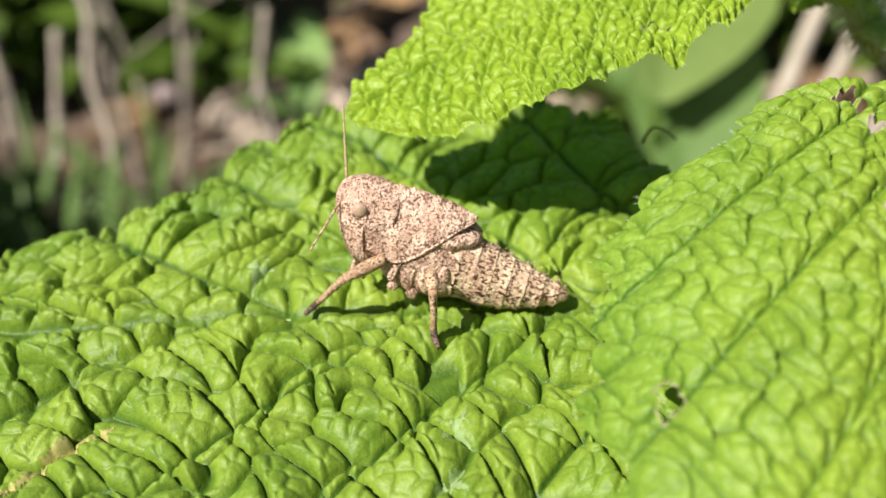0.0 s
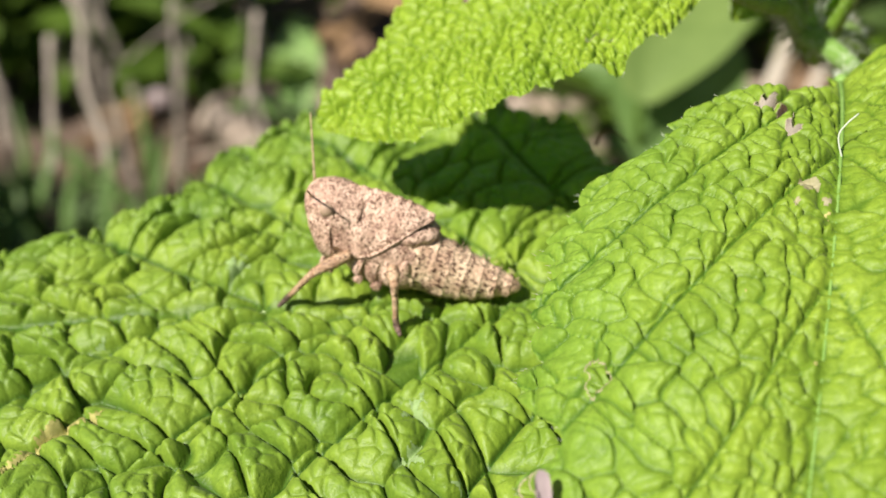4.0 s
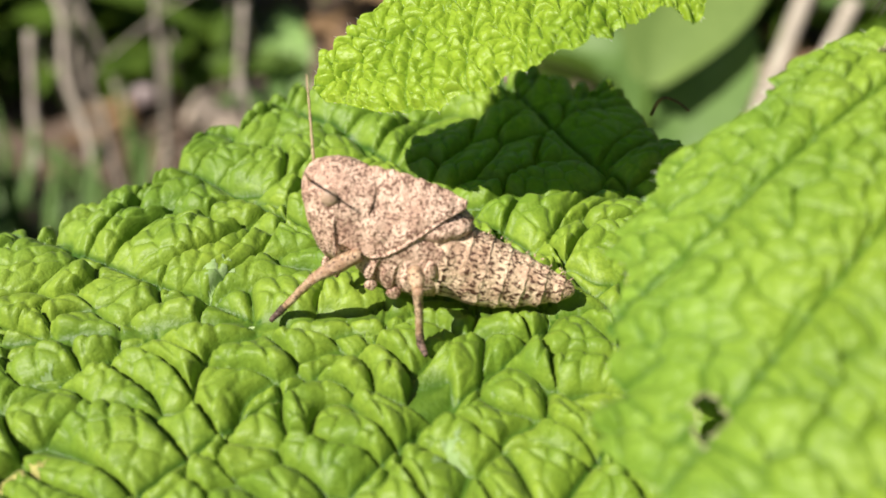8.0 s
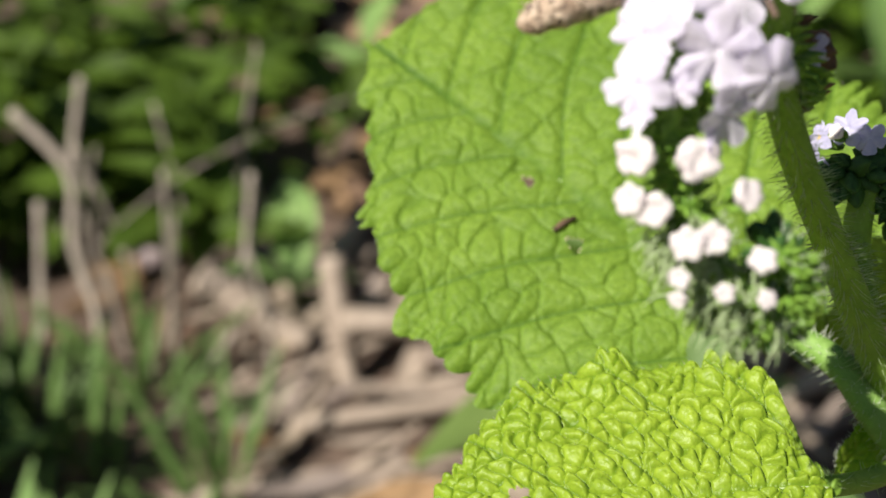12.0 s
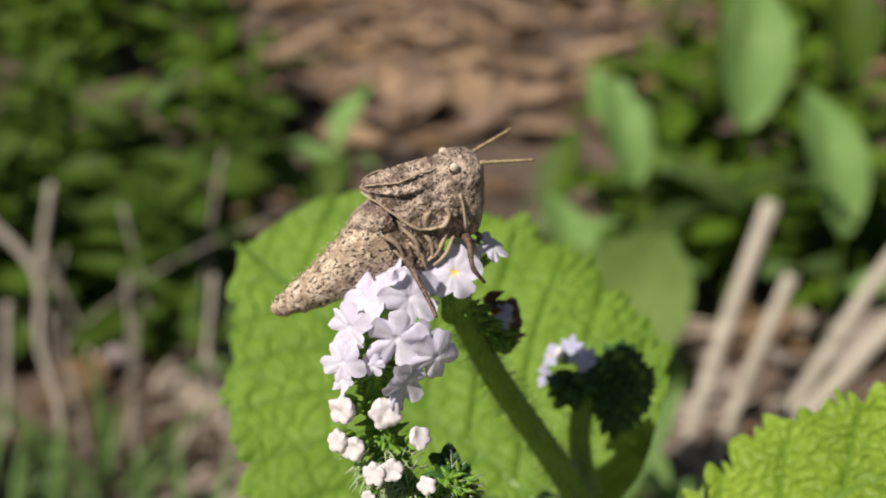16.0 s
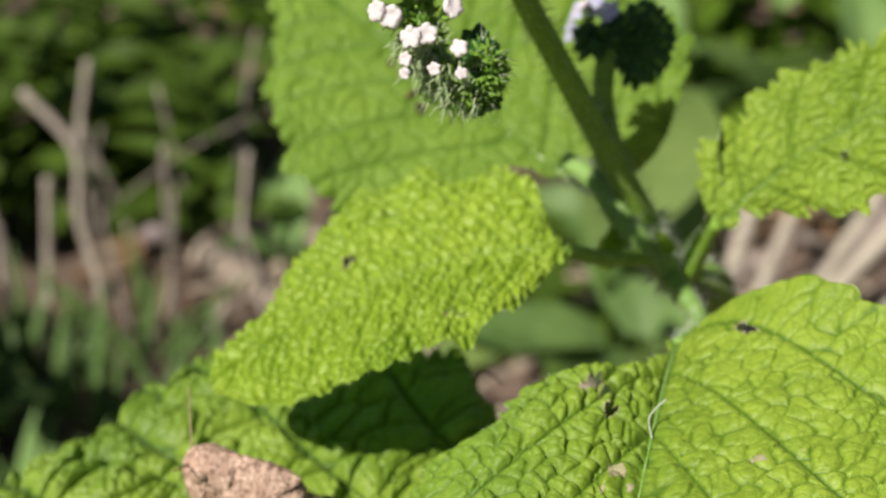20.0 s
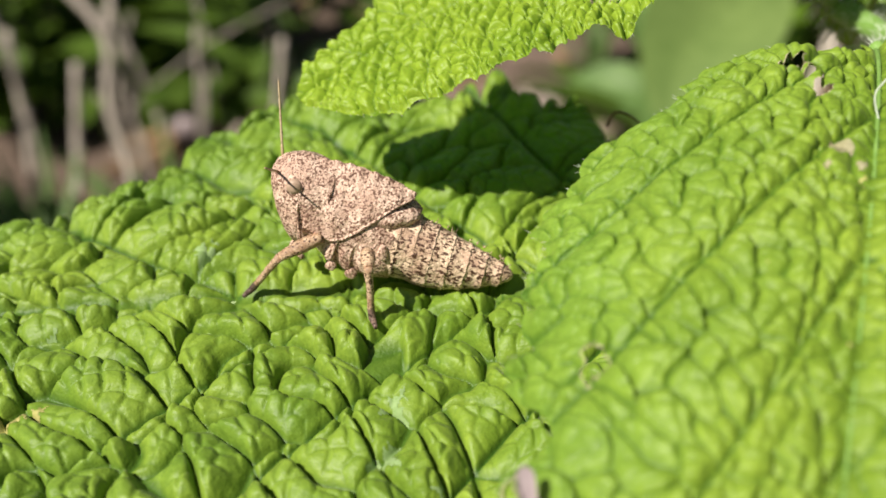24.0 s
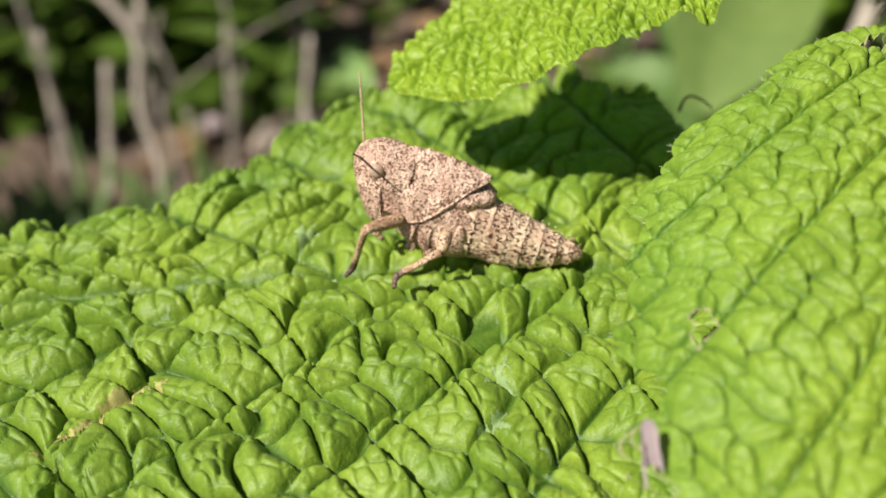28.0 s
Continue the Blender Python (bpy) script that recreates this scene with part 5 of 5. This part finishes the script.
def weed(kind, height, leaves, seed, label):
    """An upright weed: a thin stem with leaves all round."""
    rng = random.Random(seed)
    ob = tagged(new("weed"), label, "weed", "weeds behind the plant")
    lean = Vector((rng.uniform(-0.2, 0.2), rng.uniform(-0.2, 0.2), 1))
    path = [lean * height * i / 8 + Vector((0.01 * math.sin(i), 0.01 * math.cos(i * 1.3), 0)) for i in range(9)]
    part("stem", tube(bmesh.new(), path, [0.0025, 0.001], 6), WEED, ob)
    for i in range(leaves):
        u = 0.12 + 0.88 * (i + rng.random()) / leaves
        k = min(int(u * 8), 7)
        lf = new("leaf", rng.choice(WEED_MESHES[kind]))
        lf.parent = ob
        sc = rng.uniform(0.65, 1.4)
        lf.matrix_local = Matrix.Translation(path[k].lerp(path[k + 1], u * 8 - k)) @ pose(0, 0, 0, rng.uniform(-20, 20), rng.uniform(-35, 20), i * 137.5 + rng.uniform(-25, 25)) @ Matrix.Diagonal((sc, sc, sc, 1))
    return ob


WEEDS = [weed("light", 0.16, 16, 1, "leafy mid-green weed growing from the soil"), weed("dark", 0.18, 18, 2, "leafy dark green weed growing from the soil"),
         weed("light", 0.10, 12, 3, "low mid-green weed growing from the soil"), weed("dark", 0.12, 14, 4, "low dark green weed growing from the soil")]
rng = random.Random(12)
spots = []
for _ in range(80):     # thicket on the one side
    y = rng.uniform(0.92, 2.3)
    spots.append((rng.uniform(-0.95, -0.02 - 0.11 * y), y, rng.choice((1, 1, 3, 3)) if y < 1.15 else rng.choice((0, 0, 1, 3, 2))))
for _ in range(30):     # and on the other
    spots.append((rng.uniform(0.18, 0.85), rng.uniform(0.85, 1.7), rng.choice((0, 0, 1, 2, 2))))
for _ in range(17):     # dark low growth near by
    spots.append((rng.uniform(-0.46, -0.16), rng.uniform(0.74, 1.15), rng.choice((1, 3))))
for _ in range(14):
    spots.append((rng.uniform(0.14, 0.46), rng.uniform(0.86, 1.0), rng.choice((0, 2, 3))))
for x, y, k in ((-0.33, 0.78, 1), (-0.16, 0.92, 3), (0.05, 0.62, 3), (0.12, 0.70, 3), (-0.45, 0.9, 1), (-0.4, 1.0, 1), (-0.28, 0.9, 3), (0.4, 0.7, 0)):
    spots.append((x, y, k))
for _ in range(5):     # added mostly out of view beside the bare patch, to shade it
    spots.append((rng.uniform(-0.44, -0.27), rng.uniform(0.42, 0.64), rng.choice((0, 1, 1, 3))))
for i, (x, y, k) in enumerate(spots):
    m = pose(x, y, 0.0, 0, 0, rng.uniform(0, 360))
    if i < 4:
        k = i
        WEEDS[k].matrix_basis = m
    else:
        copy_thing(WEEDS[k], m)


BROAD = {"light": weed_leaf_mesh(0.10, 0.027, 71, WEED_BROAD), "dark": weed_leaf_mesh(0.10, 0.03, 72, WEED_DARK), "lime": weed_leaf_mesh(0.10, 0.04, 73, WEED_LIME), "sage": weed_leaf_mesh(0.10, 0.03, 74, WEED_SAGE), "pale": weed_leaf_mesh(0.10, 0.03, 75, WEED_PALE)}


def broad_weed(x, y, z, size, kind, yaw, pitch, roll, leaves=3, seed=1):
    """A weed with a few broad leaves; its foremost leaf is centred at a place (cm)."""
    rng = random.Random(seed)
    ob = tagged(new("broad_weed"), {"light": "broad-leaved mid-green weed on the soil", "dark": "broad-leaved dark green weed on the soil", "lime": "yellow-green broad-leaved weed on the soil", "sage": "greyish green broad-leaved weed on the soil", "pale": "pale dull green broad-leaved weed on the soil"}[kind], "weed", "weeds behind the plant")
    s = size / 10
    first = pose(0, 0, 0, roll, -pitch, yaw)
    mid = first.to_3x3() @ Vector((0.045 * s, 0, 0))
    top = c(x, y, z) - mid
    foot = Vector((top.x + rng.uniform(-0.02, 0.02), top.y + 0.01, 0))
    ob.matrix_basis = Matrix.Translation(foot)
    part("stem", tube(bmesh.new(), smooth_path([Vector((0, 0, -0.005)), (top - foot) * 0.55 + Vector((0.006, 0.004, 0)), top - foot], 12), [0.003, 0.0015], 7), WEED, ob)
    for i in range(leaves):
        lf = new("leaf", BROAD[kind])
        lf.parent = ob
        f = 1.0 if i == 0 else rng.uniform(0.4, 0.9)
        turn = first if i == 0 else pose(0, 0, 0, rng.uniform(-30, 30), rng.uniform(-40, 10), yaw + 360 * i / leaves + rng.uniform(-30, 30))
        k = s * (1 if i == 0 else rng.uniform(0.6, 0.95))
        lf.matrix_local = Matrix.Translation((top - foot) * f) @ turn @ Matrix.Diagonal((k, k, k, 1))
    return ob


for i, row in enumerate(((10.0, 44.0, 22.9, 11, "pale", 60, 20, 10), (10.0, 43.0, 20.0, 11, "sage", 80, 25, -10), (6.0, 47, 17, 9, "dark", 160, 10, 20), (11.5, 52.0, 21.0, 9, "sage", 60, 20, -25), (13.5, 57.0, 11.0, 8, "sage", 30, 20, -30), (26.1, 84.6, 22.5, 13, "light", 80, 50, 20), (31.6, 80.2, 15.2, 12, "light", 100, 45, 10), (20.0, 80.6, 8.6, 14, "light", 15, 20, -40), (17.2, 84.7, 16.2, 9, "light", 110, 50, 0),
                         (20.7, 105.5, 10.3, 11, "light", 120, 35, -20), (14.4, 93.8, 8.8, 9, "dark", 60, 40, -20), (-21.8, 107.3, 12.2, 10, "light", 40, 40, -30), (-31.8, 95.2, 9.7, 6, "lime", 90, 30, -20), (-10.1, 73.4, 6.4, 8, "light", 95, 35, -10),
                         (-32.8, 97.4, 5.5, 6, "lime", 30, 20, -20), (-23.5, 50.6, 4.6, 6, "light", 30, 25, -20), (11.7, 51.0, 11.0, 7, "light", 150, 25, -30), (8.8, 50.5, 9.0, 7, "dark", 40, 20, -20), (45, 92, 10, 12, "dark", 70, 40, 20),
                         (42, 108, 18, 12, "dark", 100, 50, 0), (28, 98, 9, 10, "dark", 200, 30, 10), (-5, 116, 7, 9, "light", 60, 30, -20), (48, 80, 9, 11, "light", 140, 30, -20), (-38, 80, 6, 9, "dark", 30, 30, 0), (-28, 88, 7, 9, "dark", 120, 30, 0),
                         (-20, 95, 7, 10, "dark", 60, 30, 10), (-12, 100, 7, 10, "dark", 160, 30, 0))):
    broad_weed(*row, seed=i + 5)
flower_yellow = tagged(part("yellow_flower", roughen(ball((11.9, 50.0, 13.0), 0.35, flat=(1, 0.8, 0.6)), 0.1, 90), THROAT), "small yellow flower among the weeds", "flower")
part("stem", tube(bmesh.new(), [c(11.9, 50.0, 12.8), c(12.2, 50.2, 6), c(12.3, 50.3, -0.5)], 0.0008, 6), WEED, flower_yellow)


def rod(name, points, radius, mat, label, category, group, bend=0.0):
    """A dry stalk or twig through the points (cm)."""
    pts = smooth_path([c(*p) for p in points], 8 * (len(points) - 1) + 1)
    ob = tagged(new(name), label, category, group)
    ob.matrix_basis = Matrix.Translation(pts[0])
    pts = [p - pts[0] for p in pts]
    k = len(pts) // 2
    part("lower_length", roughen(tube(bmesh.new(), pts[:k + 1], [radius * CM, radius * CM * 0.9], 8), radius * 0.12, 60), mat, ob)
    part("upper_length", roughen(tube(bmesh.new(), pts[k:], [radius * CM * 0.9, radius * CM * 0.75], 8), radius * 0.12, 60), mat, ob)
    part("node", roughen(tube(bmesh.new(), [pts[k - 1].lerp(pts[k], 0.6), pts[k], pts[k].lerp(pts[k + 1], 0.4)], [radius * CM, radius * CM * 1.2, radius * CM], 8), radius * 0.1, 60), mat, ob)
    return ob


for pts, r in (([(24.5, 69.8, 16.9), (20.6, 65.5, 7.6), (18.0, 62.5, 0)], 0.62), ([(25.7, 67.7, 12.6), (22.4, 64.6, 6.0), (20, 62, 0)], 0.5), ([(36, 69.0, 17), (32, 67.9, 13.2), (25.7, 64.1, 4.9), (22, 62, 0)], 0.55),
               ([(36, 67, 13.5), (32, 66.1, 9.5), (26.8, 63.9, 4.6), (21, 61, 0)], 0.7), ([(40, 66, 8), (30, 62, 4), (16, 58, 1)], 0.6)):
    rod("straw_stalk", pts, r, STRAW, "bleached dry straw stalk leaning over the soil", "straw", "dry straw stalks")
for pts, r in (([(-15.8, 67.4, 6.3), (-12, 66, 4), (-8.9, 65.0, 2.4)], 1.25), ([(-7.3, 67.9, 7.1), (-6.7, 64.8, 2.1), (-6.2, 63, 0)], 0.9), ([(-6.7, 65.8, 3.6), (-0.8, 65.5, 3.2), (5, 65, 2)], 0.95), ([(-10, 58, 1.2), (2, 60, 1.5), (9, 64, 1)], 0.6),
               ([(-16, 52, 0.8), (-10, 53, 1.0), (-5, 51, 0.8)], 0.5), ([(6, 56, 1), (14, 58, 1.5), (22, 57, 1)], 0.6), ([(2, 52, 0.8), (10, 53, 1.2), (15, 50, 0.8)], 0.5)):
    rod("straw_stalk", pts, r, STRAW_DULL, "broken pale straw lying on the soil", "straw", "dry straw stalks")
for pts, r in (([(-27.7, 73.2, 15.5), (-24.1, 71.0, 12.1), (-23.8, 68.5, 8.0), (-22.4, 66.1, 4.2), (-22.2, 62.6, -1)], 0.36), ([(-23.2, 74.3, 17.3), (-23.9, 72, 13), (-23.8, 68.5, 8.0)], 0.3),
               ([(-22.6, 68.0, 7.4), (-21.6, 68.8, 8.6), (-17.1, 70.7, 11.6), (-10.8, 72.4, 14.3), (-5.6, 73.4, 15.8)], 0.09), ([(-26, 70, 10.5), (-25.9, 67, 6), (-25.8, 63.5, 0)], 0.3),
               ([(-12.3, 70.9, 11.8), (-12.8, 67.8, 6.9), (-13.2, 65, 2)], 0.25), ([(-13.7, 65.5, 3.1), (-15.3, 64, 1), (-16, 62.6, -0.5)], 0.25), ([(-31, 72, 12), (-30, 69, 6), (-29.5, 66, 0)], 0.3)):
    rod("twig", pts, r, TWIG, "thin grey dry twig standing in the soil", "twig", "dry twigs")


rng = random.Random(44)
for i in range(15):
    x, y, a = rng.uniform(-12, 22), rng.uniform(52, 78), rng.uniform(-1.2, 1.2)
    l, z = rng.uniform(4, 10), rng.uniform(0.4, 1.6)
    rod("straw_stalk", [(x - l * math.cos(a), y - l * math.sin(a), z), (x, y, z + rng.uniform(0, 0.8)), (x + l * math.cos(a), y + l * math.sin(a), z + rng.uniform(0, 3))], rng.uniform(0.25, 0.5), STRAW_DULL,
        "broken pale straw lying on the soil", "straw", "dry straw stalks")
rng = random.Random(31)
for i in range(14):
    x, y, h = rng.uniform(-37, -11), rng.uniform(62, 76), rng.uniform(7, 18)
    dx, dy = rng.uniform(-3, 3), rng.uniform(0, 4)
    rod("twig", [(x, y, -0.5), (x + 0.4 * dx + rng.uniform(-0.8, 0.8), y + 0.4 * dy, 0.45 * h), (x + dx, y + dy, h)], rng.uniform(0.15, 0.28), TWIG, "thin grey dry twig standing in the soil", "twig", "dry twigs")


def litter(count, seed, area, size, mat, name, label, slim=(0.25, 0.6)):
    """Flat curled scraps on the soil, joined into one piece."""
    rng = random.Random(seed)
    verts, faces = [], []
    for _ in range(count):
        x, y = rng.uniform(*area[0]), rng.uniform(*area[1])
        a, l, w = rng.uniform(0, 6.28), rng.uniform(*size), rng.uniform(*slim)
        b, tilt, curl = len(verts), rng.uniform(-0.3, 0.3), rng.uniform(0.1, 0.5)
        for i in range(5):
            u = i / 4 - 0.5
            for v in (-1, 0, 1):
                wid = l * w * 0.5 * math.cos(u * 2.6) * v
                lx, ly = u * l, wid
                verts.append((x + lx * math.cos(a) - ly * math.sin(a), y + lx * math.sin(a) + ly * math.cos(a), 0.006 + abs(tilt) * l * 0.5 + tilt * lx + curl * abs(wid) + curl * l * u * u + rng.uniform(0, 0.002)))
        for i in range(4):
            for k in range(2):
                q = b + i * 3 + k
                faces.append((q, q + 3, q + 4, q + 1))
    return tagged(part(name, sheet(name, verts, faces), mat), label, "leaf litter", kind="stuff")


litter(600, 5, ((-1.0, 1.0), (0.35, 2.6)), (0.03, 0.08), LITTER, "leaf_litter", "brown dead leaves scattered over the soil")
litter(120, 6, ((-0.16, 0.32), (0.46, 0.84)), (0.04, 0.12), STRAW_DULL, "straw_litter", "pale straw scraps scattered over the soil", (0.08, 0.2))
litter(600, 15, ((-0.2, 0.8), (1.25, 2.6)), (0.04, 0.12), LITTER_PALE, "pale_leaf_litter", "pale pinkish-brown dead leaves scattered over the soil")
scrap = tagged(part("fallen_petal", roughen(ball((-20.9, 74.9, 3.2), 0.95, flat=(1.2, 0.4, 0.9)), 0.15, 60), FADED), "pale pinkish fallen petal lying on dry twigs", "petal")
rng = random.Random(8)
for x, y in ((-0.19, 0.62), (0.1, 0.9), *[(rng.uniform(-0.30, -0.13), rng.uniform(0.50, 0.60)) for _ in range(9)], *[(rng.uniform(-0.24, -0.12), rng.uniform(0.36, 0.43)) for _ in range(9)]):
    tuft = tagged(new("grass_tuft"), "small tuft of soft green grass", "grass", "grass tufts")
    for k in range(14):
        bl = new("grass_blade", (GRASS_LIGHT if y < 0.45 else GRASS_MESHES)[k % 2])
        bl.parent = tuft
        bl.matrix_local = pose(rng.uniform(-0.012, 0.012), rng.uniform(-0.012, 0.012), 0, 0, -rng.uniform(25, 80), rng.uniform(0, 360)) @ Matrix.Diagonal((0.45, 0.8, 0.45, 1))
    tuft.matrix_basis = pose(x, y, 0)


# ---- what moves ----
def turned(a, b):
    """The turn from one direction to another."""
    return Vector(a).rotation_difference(Vector(b)).to_matrix().to_4x4()


def step(limbs, after, start, end, body):
    """Key a leg's thigh and shin from where they stand to new places of hip, knee and ankle (cm)."""
    top, shin, p = limbs
    inv = body.inverted()
    q = [inv @ c(*k) / CM for k in after]
    first = turned(p[1] - p[0], q[1] - q[0])
    second = turned(p[2] - p[1], first.inverted() @ (q[2] - q[1]))
    a0, a1 = Matrix.Translation(p[0] * CM), Matrix.Translation(p[0] * CM) @ first
    b0 = Matrix.Translation((p[1] - p[0]) * CM)
    walk(top, [(0.0, a0), (start, a0), (end, a1), (28.0, a1)])
    walk(shin, [(0.0, b0), (start, b0), (end, b0 @ second), (28.0, b0 @ second)])


def motions():
    crept = Matrix.Translation(c(-0.05, -0.01, 0.0)) @ POSE_1
    moved = Matrix.Translation(c(-0.22, -0.03, -0.01)) @ POSE_1
    walk(hopper_1, [(0.0, POSE_1), (10.5, POSE_1), (20.0, crept), (25.05, crept), (25.4, moved), (28.0, moved)])
    step(FRONT, [(-1.196, 8.308, 36.078), (-1.438, 8.115, 36.117), (-1.66, 8.37, 35.42)], 25.05, 25.4, moved)
    step(MIDDLE, [(-0.809, 8.115, 36.04), (-0.887, 7.903, 35.885), (-1.52, 7.98, 35.44)], 25.1, 25.4, moved)
    base = near_antenna.location.copy()
    rest = Matrix.Translation(base)
    swung = rest @ turned((0.14, 0.40, -0.38), (0.011, 0.493, 0.392))
    later = rest @ turned((0.14, 0.40, -0.38), (0.03, 0.529, 0.34))
    walk(near_antenna, [(0.0, rest), (3.4, rest), (3.8, swung), (10.5, swung), (20.0, later), (28.0, later)])


motions()
